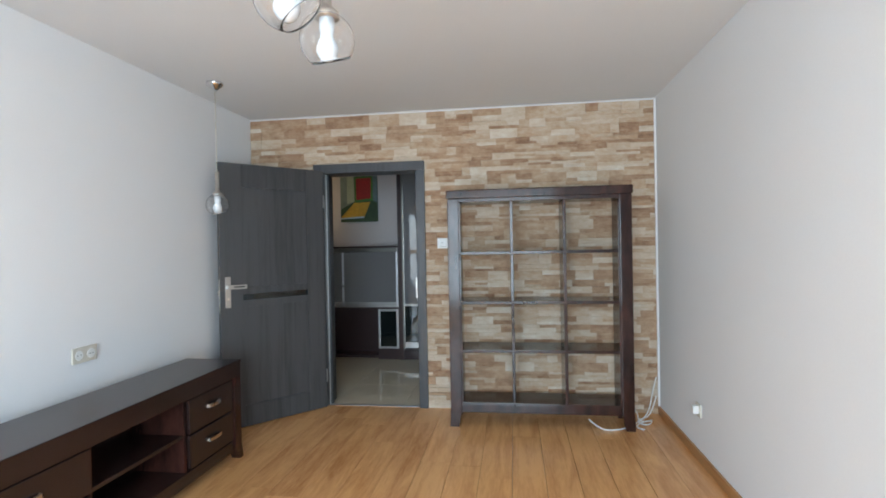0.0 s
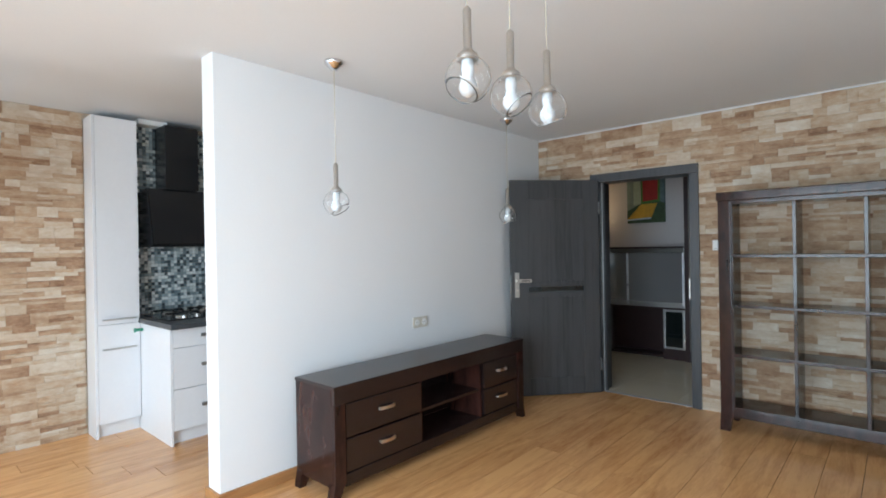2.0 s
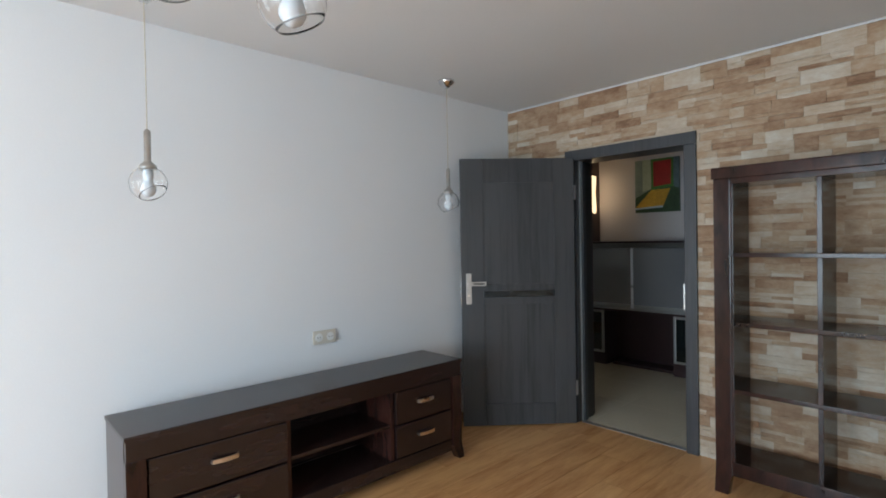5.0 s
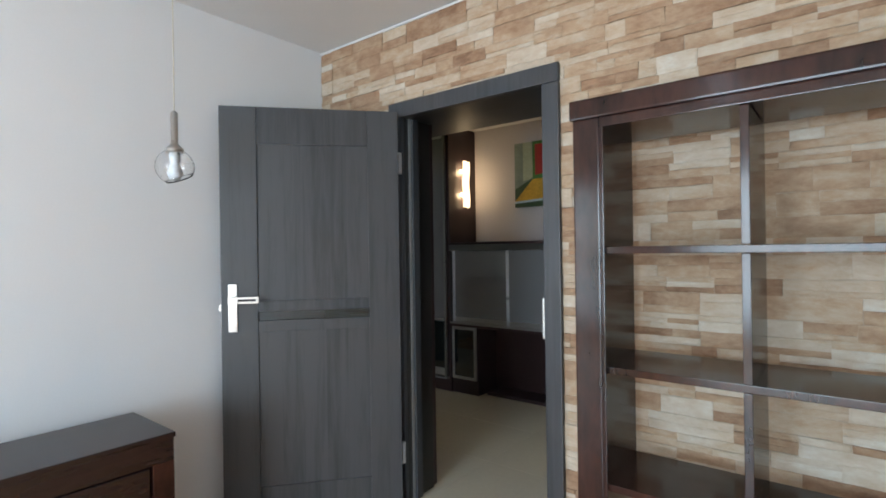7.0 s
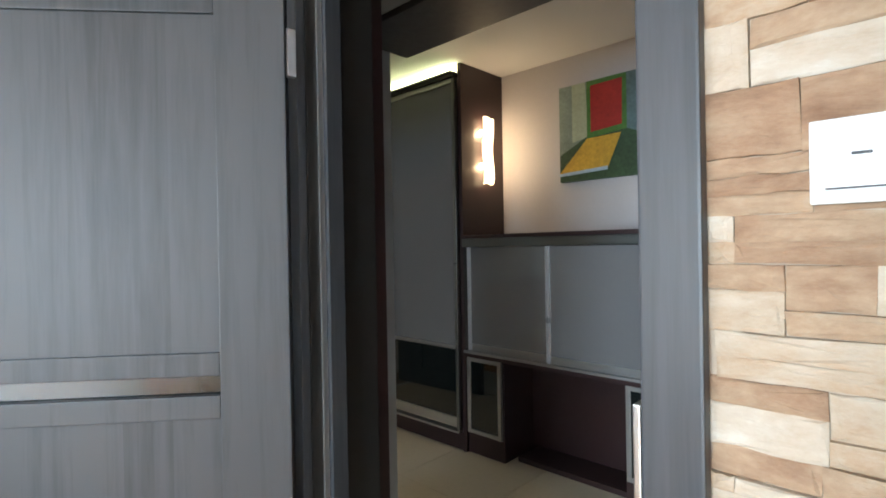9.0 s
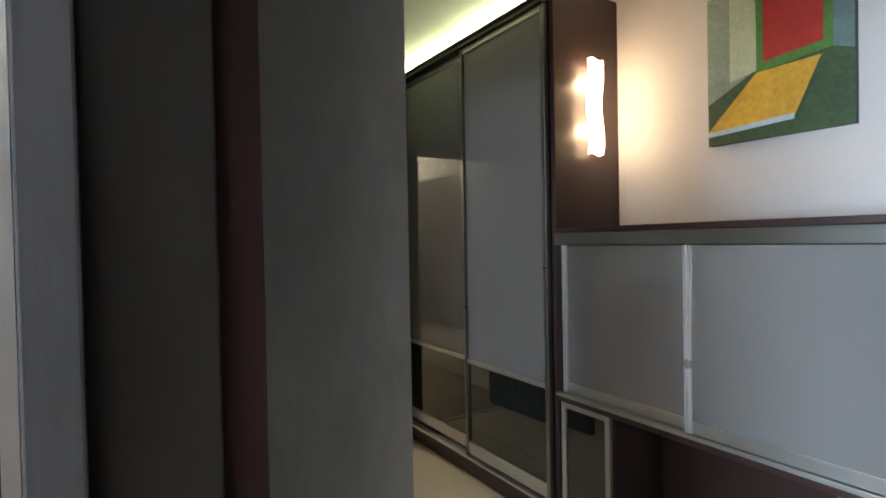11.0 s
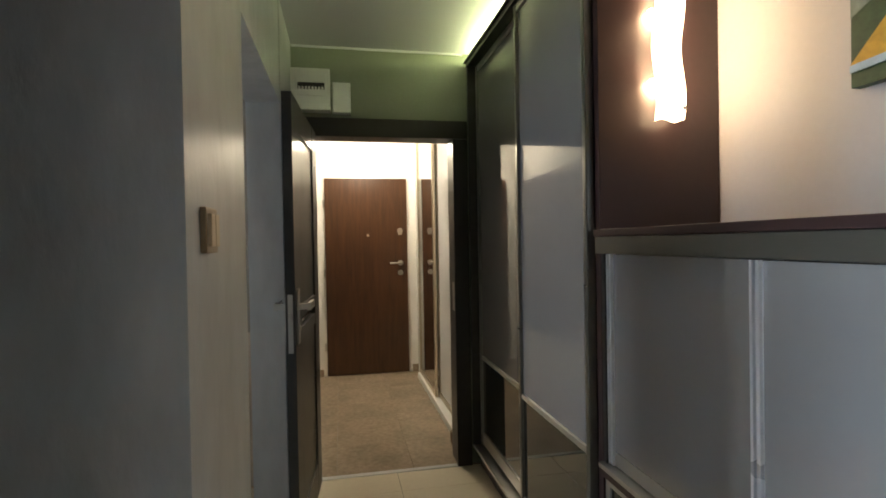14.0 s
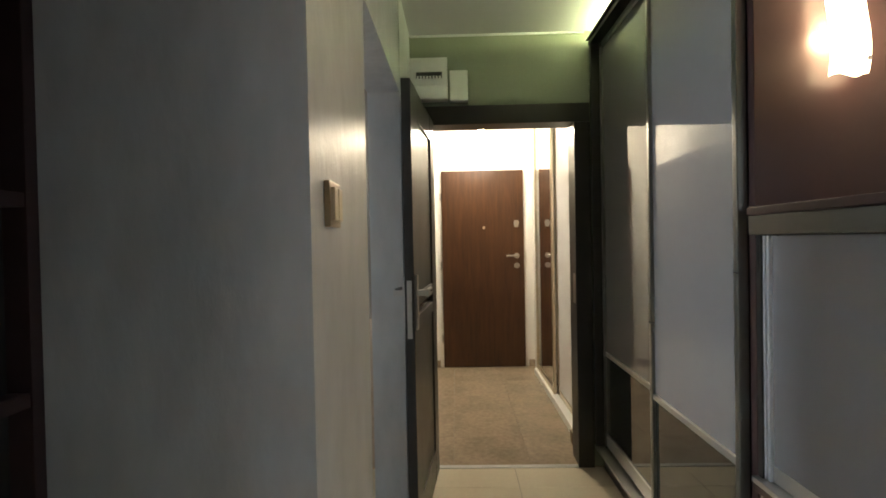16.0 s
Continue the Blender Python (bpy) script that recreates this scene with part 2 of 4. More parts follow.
def lathe(bm, centre, profile, n=28):
    """Turns (radius, height) pairs about the upright axis through centre."""
    rings = []
    for r, z in profile:
        rings.append([bm.verts.new((centre[0] + r * math.cos(2 * math.pi * k / n), centre[1] + r * math.sin(2 * math.pi * k / n), centre[2] + z)) for k in range(n)])
    for a, b in zip(rings, rings[1:]):
        for k in range(n):
            bm.faces.new((a[k], a[(k + 1) % n], b[(k + 1) % n], b[k]))


def prism(bm, outline, axis, lo, hi):
    """A flat outline of (u, v) pairs pushed along axis from lo to hi."""
    def at(u, v, w):
        return {"x": (w, u, v), "y": (u, w, v), "z": (u, v, w)}[axis]
    a = [bm.verts.new(at(u, v, lo)) for u, v in outline]
    b = [bm.verts.new(at(u, v, hi)) for u, v in outline]
    bm.faces.new(a)
    bm.faces.new(b[::-1])
    for k in range(len(a)):
        n = (k + 1) % len(a)
        bm.faces.new((a[k], b[k], b[n], a[n]))
    bmesh.ops.recalc_face_normals(bm, faces=bm.faces[:])


def mesh_of(name, bm, mat, smooth=False):
    bmesh.ops.recalc_face_normals(bm, faces=bm.faces[:])
    me = bpy.data.meshes.new(name)
    bm.to_mesh(me)
    bm.free()
    me.materials.append(mat)
    if smooth:
        for p in me.polygons:
            p.use_smooth = True
    return me


def part(name, bm, mat, parent=None, label="", smooth=False, local=False):
    """Links a bmesh as one mesh object under a thing or a part."""
    ob = new(name, mesh_of(name, bm, mat, smooth))
    if parent is not None:
        ob.parent = parent
        if not local:
            m = parent.matrix_basis.copy()
            up = parent.parent
            while up is not None:
                m = up.matrix_basis @ m if up is not None else m
                up = up.parent
            ob.matrix_parent_inverse = m.inverted() if parent.data is None else Matrix.Identity(4)
    if label:
        ob["label"] = label
    return ob


def thing(name, place, label, category, group="", kind="", turn=0):
    ob = new(name)
    ob.empty_display_size = 0.1
    ob.matrix_basis = pose(*place, 0, 0, turn)
    return tagged(ob, label, category, group, kind)


def structure(name, bm, mat, label, category):
    return tagged(part(name, bm, mat), label, category, kind="structure")


def solid(name, bm, mat, label, category, smooth=False):
    return tagged(part(name, bm, mat, smooth=smooth), label, category)


def curve_tube(name, points, radius, mat, parent=None):
    c = bpy.data.curves.new(name, "CURVE")
    c.dimensions, c.bevel_depth, c.bevel_resolution = "3D", radius, 2
    s = c.splines.new("NURBS")
    s.points.add(len(points) - 1)
    for k, p in enumerate(points):
        s.points[k].co = (*p, 1)
    s.use_endpoint_u, s.order_u = True, 3
    c.materials.append(mat)
    ob = new(name, c)
    if parent is not None:
        ob.parent = parent
        ob.matrix_parent_inverse = parent.matrix_basis.inverted()
    return ob


# ---- the shell ----
CEIL_Z, HALL_Z = 2.505, 2.468
ROOM_W, ROOM_E, ROOM_S, STONE_Y = -4.03, 1.335, -1.6, 4.915

floor = structure("floor", boxes([(ROOM_W - 0.1, ROOM_E + 0.1, ROOM_S - 0.1, 4.93, -0.12, -0.012)]), JOINT, "oak laminate floor of the living room", "floor")
floor_hall = structure("floor_hall", boxes([(-4.0, 0.7, 4.93, 7.2, -0.12, -0.005)]), GROUT, "polished beige tile floor of the hall", "floor")
floor_kitchen = structure("floor_kitchen", boxes([(-4.0, -2.1, 4.94, 5.60, -0.11, -0.002)]), PLANK, "laminate floor behind the kitchen", "floor")
floor_entry = structure("floor_entry", boxes([(-6.5, -4.0, 5.4, 7.5, -0.12, -0.005)]), GROUT, "grey-brown stone tile floor of the entry", "floor")
structure("ceiling", boxes([(ROOM_W - 0.2, ROOM_E + 0.2, ROOM_S - 0.2, 5.0, CEIL_Z, CEIL_Z + 0.15)]), CEIL, "plain white painted ceiling of the living room", "ceiling")
structure("ceiling_hall", boxes([(-6.6, 0.8, 5.0, 7.5, HALL_Z, HALL_Z + 0.165)]), CEIL, "white painted ceiling of the hall", "ceiling")

wall_north = structure("wall_north", boxes([(-2.08, -1.45, STONE_Y - 0.013, 5.07, 0, CEIL_Z), (-0.575, 1.5, STONE_Y - 0.013, 5.07, 0, CEIL_Z), (-1.45, -0.575, STONE_Y - 0.013, 5.07, 2.04, CEIL_Z)]), JOINT, "wall clad with split beige stone strips", "wall")
structure("wall_east", boxes([(ROOM_E, ROOM_E + 0.16, ROOM_S - 0.16, 5.07, -0.1, CEIL_Z)]), WHITE, "smooth white painted wall", "wall")
wall_west = structure("wall_west", boxes([(ROOM_W - 0.17, ROOM_W + 0.0125, ROOM_S - 0.16, 5.46, -0.1, CEIL_Z)]), JOINT, "kitchen wall clad with stone and mosaic", "wall")
structure("wall_partition", boxes([(-2.215, -2.075, 1.497, 5.46, -0.05, CEIL_Z)], 0.004), WHITE, "white painted partition between living room and kitchen", "wall")
structure("wall_south", boxes([(ROOM_W - 0.17, -3.85, ROOM_S - 0.16, ROOM_S, -0.1, CEIL_Z), (-2.45, -1.15, ROOM_S - 0.16, ROOM_S, -0.1, CEIL_Z), (0.95, ROOM_E, ROOM_S - 0.16, ROOM_S, -0.1, CEIL_Z),
                              (-3.85, -2.45, ROOM_S - 0.16, ROOM_S, 2.25, CEIL_Z), (-3.85, -2.45, ROOM_S - 0.16, ROOM_S, -0.1, 0.15),
                              (-1.15, 0.95, ROOM_S - 0.16, ROOM_S, 2.25, CEIL_Z), (-1.15, 0.95, ROOM_S - 0.16, ROOM_S, -0.1, 0.25)]), WHITE, "white outer wall with two windows", "wall")


def window(name, x0, x1, z0, z1, label):
    w = thing(name, ((x0 + x1) / 2, ROOM_S - 0.1, z0), label, "window", kind="structure")
    mid = (x0 + x1) / 2
    y0, y1 = ROOM_S - 0.13, ROOM_S - 0.07
    part("window_frame", boxes([(x0, x1, y0, y1, z0, z0 + 0.07), (x0, x1, y0, y1, z1 - 0.07, z1), (x0, x0 + 0.07, y0, y1, z0 + 0.07, z1 - 0.07), (x1 - 0.07, x1, y0, y1, z0 + 0.07, z1 - 0.07), (mid - 0.05, mid + 0.05, y0, y1, z0 + 0.07, z1 - 0.07)]), PLASTIC, w)
    for a, b in ((x0 + 0.07, mid - 0.05), (mid + 0.05, x1 - 0.07)):
        p = part("pane", boxes([(a, b, y0 + 0.02, y0 + 0.026, z0 + 0.07, z1 - 0.07)]), CLEAR, w)
        p.visible_shadow = False
    return w


window("window_1", -3.85, -2.45, 0.15, 2.25, "white framed balcony window of the dining corner")
window("window_2", -1.15, 0.95, 0.25, 2.25, "white framed double window of the living room")

# hall and entry walls
side = bmesh.new()
prism(side, [(-1.93, 5.085), (-1.93, 5.612), (-2.48, 5.612), (-2.48, 5.462), (-2.073, 5.462), (-2.073, 5.085)], "z", 0, HALL_Z)
structure("wall_hall_side", side, GREY_PAINT, "satin grey plastered hall wall with a switch", "wall")
structure("wall_hall_opening", boxes([(-3.998, -3.42, 5.462, 5.612, 0, HALL_Z), (-3.42, -2.482, 5.462, 5.610, 1.985, HALL_Z)]), GREY_PAINT, "satin grey plastered wall over the kitchen opening", "wall")
structure("wall_hall_back", boxes([(-4.0, 0.7, 7.09, 7.25, 0, HALL_Z)]), LILAC_PAINT, "pale grey painted hall wall behind the picture", "wall")
structure("wall_hall_end", boxes([(0.6, 0.75, 5.07, 7.09, 0, HALL_Z)]), LILAC_PAINT, "plain painted wall closing the hall", "wall")
structure("wall_hall_south", boxes([(-1.93, -1.45, 5.072, 5.08, 0, HALL_Z), (-0.575, 0.6, 5.072, 5.08, 0, HALL_Z), (-1.45, -0.575, 5.072, 5.08, 2.04, HALL_Z), (-1.93, 0.6, 5.08, 5.395, 2.12, HALL_Z)]), GREY_PAINT, "grey painted hall side of the stone wall", "wall")
structure("wall_entry_door", boxes([(-4.15, -4.0, 5.40, 5.675, 0, HALL_Z), (-4.15, -4.0, 6.585, 7.25, 0, HALL_Z), (-4.15, -4.0, 5.675, 6.585, 2.01, HALL_Z)]), GREEN_PAINT, "olive grey wall above the hall door", "wall")
ENTRY = surface("entry_white_paint", (0.78, 0.76, 0.72), 0.8, vary=0.02, relief=0.0005, fine=90)
structure("wall_entry_west", boxes([(-6.49, -6.34, 5.35, 7.5, 0, HALL_Z)]), ENTRY, "white painted wall round the front door", "wall")
structure("wall_entry_south", boxes([(-6.34, -4.15, 5.38, 5.53, 0, HALL_Z)]), ENTRY, "white painted entry wall with coat panel", "wall")
structure("wall_entry_north", boxes([(-6.34, -4.15, 7.2, 7.32, 0, HALL_Z), (-4.34, -4.15, 6.58, 7.2, 0, HALL_Z), (-6.34, -6.06, 6.65, 7.2, 0, HALL_Z)]), ENTRY, "white painted entry wall beside the mirror wardrobe", "wall")

# baseboards
structure("baseboard", boxes([(1.318, ROOM_E, ROOM_S, 4.89, 0, 0.06)], 0.004), OAK, "oak baseboard along the white wall", "baseboard")
structure("baseboard_partition", boxes([(-2.075, -2.058, 1.48, 4.89, 0, 0.065), (-2.232, -2.075, 1.48, 1.497, 0, 0.065), (-2.232, -2.215, 1.497, 5.5, 0, 0.065)], 0.003), OAK, "oak baseboard round the partition", "baseboard")
structure("baseboard_entry", boxes([(-6.34, -6.325, 5.53, 5.68, 0, 0.07), (-6.34, -6.325, 6.59, 6.65, 0, 0.07), (-4.36, -4.155, 6.565, 6.58, 0, 0.08)], 0.003), SLATE, "grey-brown tile skirting of the entry", "baseboard")
structure("trim", boxes([(-2.075, ROOM_E, 4.889, 4.915, 2.4885, 2.4985), (ROOM_E - 0.014, ROOM_E, 4.889, 4.915, 0.06, 2.488)], 0.002), WHITE, "thin white edge strip round the stone wall", "trim")
structure("trim_hall", boxes([(-3.998, -3.990, 5.616, 6.60, HALL_Z - 0.012, HALL_Z - 0.001)], 0.002), CEIL, "thin pale joint strip under the hall ceiling", "trim")
structure("threshold", boxes([(-1.395, -0.59, 4.905, 4.945, -0.002, 0.004)], 0.001), ALU, "aluminium threshold strip in the doorway", "threshold")
structure("threshold_entry", boxes([(-4.015, -3.98, 5.72, 6.53, -0.002, 0.005)], 0.001), ALU, "pale threshold strip of the entry door", "threshold")

# ---- doors ----


def door_frame_living():
    d = thing("door_frame_1", (-1.0, 4.9, 0), "dark grey wooden door frame in the stone wall", "door frame", kind="structure")
    y0, y1 = 4.872, 4.895
    part("casing", boxes([(-1.494, -1.405, y0, y1, 0, 2.0)], 0.004), FRAMEWOOD, d)
    part("casing", boxes([(-0.60, -0.525, y0, y1, 0, 2.0)], 0.004), FRAMEWOOD, d)
    part("casing", boxes([(-1.494, -0.525, y0, y1, 2.002, 2.08)], 0.004), FRAMEWOOD, d)
    # Linings: left and head darker, in black-brown, the right one in the frame's grey.
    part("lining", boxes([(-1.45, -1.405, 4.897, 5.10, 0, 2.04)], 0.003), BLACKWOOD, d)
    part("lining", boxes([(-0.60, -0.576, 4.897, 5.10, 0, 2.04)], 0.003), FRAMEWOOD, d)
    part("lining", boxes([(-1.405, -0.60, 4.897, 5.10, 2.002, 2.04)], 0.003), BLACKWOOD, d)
    part("door_stop", boxes([(-1.404, -1.385, 4.94, 4.985, 0, 2.0)], 0.003), FRAMEWOOD, d)
    part("seal", boxes([(-1.404, -1.397, 4.925, 4.938, 0, 2.0)]), ALU, d, "grey rubber seal strip")
    part("strike_plate", boxes([(-0.612, -0.602, 4.875, 4.925, 0.93, 1.10)], 0.002), STEEL, d, "steel strike plate")
    part("casing", boxes([(-0.60, -0.50, 5.082, 5.10, 0, 2.08)], 0.004), FRAMEWOOD, d)
    for z in (0.27, 1.76):
        # The chrome's shine is in the colour of this brightened metal.
        part("hinge", boxes([(-1.414, -1.398, 4.846, 4.868, z - 0.055, z + 0.055)], 0.003), ALULIT, d, "chrome hinge")


def lever_set(parent, x, y, side, z, flip=1):
    """Long plate, square lever with a slot, lock cylinder; local to the leaf."""
    s = side
    p = part("handle_plate", boxes([(x - 0.02, x + 0.02, y, y + s * 0.008, z - 0.155, z + 0.075)], 0.002), STEEL, parent, "brushed steel handle plate", local=True)
    part("handle_neck", boxes([(x - 0.012, x + 0.012, y + s * 0.008, y + s * 0.045, z - 0.012, z + 0.012)], 0.002), STEEL, p, local=True)
    a, b = sorted((x - 0.012 * flip, x + 0.125 * flip))
    part("handle_lever", boxes([(a, b, y + s * 0.043, y + s * 0.055, z + 0.006, z + 0.015), (a, b, y + s * 0.043, y + s * 0.055, z - 0.015, z - 0.006), (b - 0.012 if flip > 0 else a, b if flip > 0 else a + 0.012, y + s * 0.043, y + s * 0.055, z - 0.006, z + 0.006), (min(x - 0.012 * flip, x + 0.03 * flip), max(x - 0.012 * flip, x + 0.03 * flip), y + s * 0.043, y + s * 0.055, z - 0.006, z + 0.006)]), STEEL, p, local=True)
    bm = bmesh.new()
    tube(bm, (x, y + s * 0.004, z - 0.09), (x, y + s * 0.013, z - 0.09), 0.009)
    part("lock_cylinder", bm, NICKEL, p, local=True)


def door_leaf(name, place, turn, width, mat, label, tall=2.02):
    """Stile-and-rail leaf in its own axes: hinge at 0, latch at +x, face towards -y."""
    d = thing(name, place, label, "door", turn=turn)
    t = 0.04
    z0, z1 = 0.008, tall
    sl, sr = 0.155, width - 0.17
    zs = [(z0, 0.17), (0.925, 0.978), (1.022, 1.075), (1.84, z1)]
    part("stile", boxes([(0, sl, 0, t, z0, z1)], 0.003), mat, d, local=True)
    part("stile", boxes([(sr, width, 0, t, z0, z1)], 0.003), mat, d, local=True)
    for a, b in zs:
        part("rail", boxes([(sl + 0.0005, sr - 0.0005, 0.0012, t - 0.0012, a, b)], 0.003), mat, d, local=True)
    n = 5
    for a, b in ((0.17, 0.925), (1.075, 1.84)):
        for k in range(n):
            xa = sl + (sr - sl) * k / n
            xb = sl + (sr - sl) * (k + 1) / n
            part("panel_board", boxes([(xa, xb, 0.0085 + 0.0003 * (k % 2), t - 0.009, a - 0.003, b + 0.003)]), mat, d, local=True)
    part("glass_strip", boxes([(sl - 0.002, sr + 0.002, 0.016, 0.022, 0.976, 1.024)]), FROST, d, "narrow smoked glass strip", local=True)
    lever_set(d, width - 0.055, 0.0, -1, 1.085, -1)
    lever_set(d, width - 0.055, t, 1, 1.085, -1)
    part("lock_face", boxes([(width - 0.0005, width + 0.002, 0.010, 0.030, 0.90, 1.14)], 0.0005), STEEL, d, "steel lock face plate", local=True)
    part("latch", boxes([(width + 0.001, width + 0.012, 0.013, 0.027, 1.03, 1.06), (width + 0.001, width + 0.006, 0.015, 0.025, 0.95, 0.975)], 0.001), STEEL, d, local=True)
    return d


door_frame_living()
door_leaf("door_1", (-1.425, 4.862, 0), 180 + 49.3, 0.86, DOORWOOD, "open grey ash panel door with steel lever handle")


def hall_frame():
    d = thing("door_frame_2", (-4.06, 6.12, 0), "black-brown door frame between hall and entry", "door frame", kind="structure")
    x0, x1 = -3.998, -3.977
    part("casing", boxes([(x0, x1, 5.65, 5.727, 0, 1.955)], 0.004), BLACKWOOD, d)
    part("casing", boxes([(x0, x1, 6.53, 6.62, 0, 1.955)], 0.004), BLACKWOOD, d)
    part("casing", boxes([(x0, x1, 5.65, 6.62, 1.957, 2.062)], 0.004), BLACKWOOD, d)
    part("lining", boxes([(-4.16, -4.0, 5.677, 5.722, 0, 1.99)], 0.003), BLACKWOOD, d)
    part("lining", boxes([(-4.16, -4.0, 6.536, 6.583, 0, 1.99)], 0.003), BLACKWOOD, d)
    part("lining", boxes([(-4.16, -4.0, 5.722, 6.536, 1.962, 2.008)], 0.003), BLACKWOOD, d)
    part("strike_plate", boxes([(-4.06, -4.005, 6.532, 6.536, 0.93, 1.10)], 0.001), STEEL, d)


hall_frame()
door_leaf("door_2", (-3.972, 5.700, 0), -4.3, 0.80, BLACKWOOD, "open black-brown panel door leaning towards the wall", 1.97)


def front_door():
    d = thing("door_3", (-6.33, 6.13, 0), "closed mahogany flat front door with peephole", "door", kind="structure")
    x = -6.339
    part("door_panel", boxes([(x, x + 0.035, 5.717, 6.55, 0.008, 2.012)], 0.004), FRONT, d)
    bm = bmesh.new()
    for z in (1.47, 1.04):
        tube(bm, (x + 0.03, 6.475, z), (x + 0.048, 6.475, z), 0.028)
    part("lock_rose", bm, STEEL, d, "round steel lock roses")
    bm = bmesh.new()
    tube(bm, (x + 0.03, 6.475, 1.14), (x + 0.045, 6.475, 1.14), 0.028)
    tube(bm, (x + 0.04, 6.475, 1.14), (x + 0.085, 6.475, 1.14), 0.009)
    tube(bm, (x + 0.08, 6.485, 1.14), (x + 0.08, 6.365, 1.14), 0.009)
    part("lever", bm, STEEL, d, "steel lever handle")
    part("lock_cover", boxes([(x + 0.03, x + 0.043, 6.455, 6.495, 1.43, 1.50)], 0.003), STEEL, d)
    bm = bmesh.new()
    tube(bm, (x + 0.03, 6.145, 1.43), (x + 0.042, 6.145, 1.43), 0.014)
    part("peephole", bm, STEEL, d)
    for z in (0.3, 1.05, 1.75):
        bm = bmesh.new()
        tube(bm, (x + 0.025, 5.707, z - 0.04), (x + 0.025, 5.707, z + 0.04), 0.010, n=10)
        part("hinge", bm, STEEL, d)


front_door()

# ---- living room furniture ----


def bookcase():
    x0, x1, y0, y1 = -0.284, 1.050, 4.47, 4.80
    top = 1.778
    d = thing("bookcase", ((x0 + x1) / 2, (y0 + y1) / 2, 0), "empty dark walnut open bookcase against stone wall", "bookcase")
    part("cornice", boxes([(x0 - 0.008, x1 + 0.008, y0 - 0.010, y1, top - 0.062, top)], 0.006), WENGE, d)
    sw = 0.085
    for a, b in ((x0, x0 + sw), (x1 - sw, x1)):
        part("post", boxes([(a, b, y0, y0 + 0.035, 0.10, top - 0.062)], 0.005), WENGE, d)
    for a, b in ((x0 + 0.056, x0 + 0.080), (x1 - 0.080, x1 - 0.056)):
        part("side_panel", boxes([(a, b, y0 + 0.035, y1, 0.14, top - 0.062)], 0.002), WENGE, d)
    part("top_rail", boxes([(x0 + sw, x1 - sw, y0 + 0.002, y0 + 0.03, top - 0.092, top - 0.062)], 0.003), WENGE, d)
    part("bottom_rail", boxes([(x0 + sw, x1 - sw, y0 + 0.002, y0 + 0.03, 0.11, 0.175)], 0.004), WENGE, d)
    part("bead", boxes([(x0 + sw, x1 - sw, y0 - 0.004, y0 + 0.010, 0.175, 0.188)], 0.003), WENGE, d)
    for a, b in ((x0 + sw, x0 + sw + 0.014), (x1 - sw - 0.014, x1 - sw)):
        part("bead", boxes([(a, b, y0 - 0.004, y0 + 0.010, 0.1885, top - 0.092)], 0.003), WENGE, d)
    ix0, ix1 = x0 + 0.0805, x1 - 0.0805
    part("top_board", boxes([(ix0, ix1, y0 + 0.031, y1, top - 0.088, top - 0.0635)], 0.002), WENGE, d)
    part("base_board", boxes([(ix0, ix1, y0 + 0.03, y1, 0.15, 0.175)], 0.002), WENGE, d)
    for z in (0.568, 0.932, 1.304):
        part("shelf", boxes([(ix0, ix1, y0 + 0.012, y1 - 0.002, z - 0.011, z + 0.011)], 0.002), WENGE, d)
    for x in (0.192, 0.576):
        for a, b in ((0.176, 0.556), (0.580, 0.920), (0.944, 1.292), (1.316, top - 0.093)):
            part("divider", boxes([(x - 0.011, x + 0.011, y0 + 0.010, y1 - 0.002, a, b)], 0.002), WENGE, d)
    for x, s in ((x0, 1), (x1, -1)):
        for y in (y0, y1 - 0.045):
            bm = bmesh.new()
            prism(bm, [(x, 0.14), (x + s * 0.085, 0.14), (x + s * 0.062, 0.0), (x - s * 0.006, 0.0)], "y", y + 0.001, y + 0.044)
            part("leg", bm, WENGE, d)


bookcase()


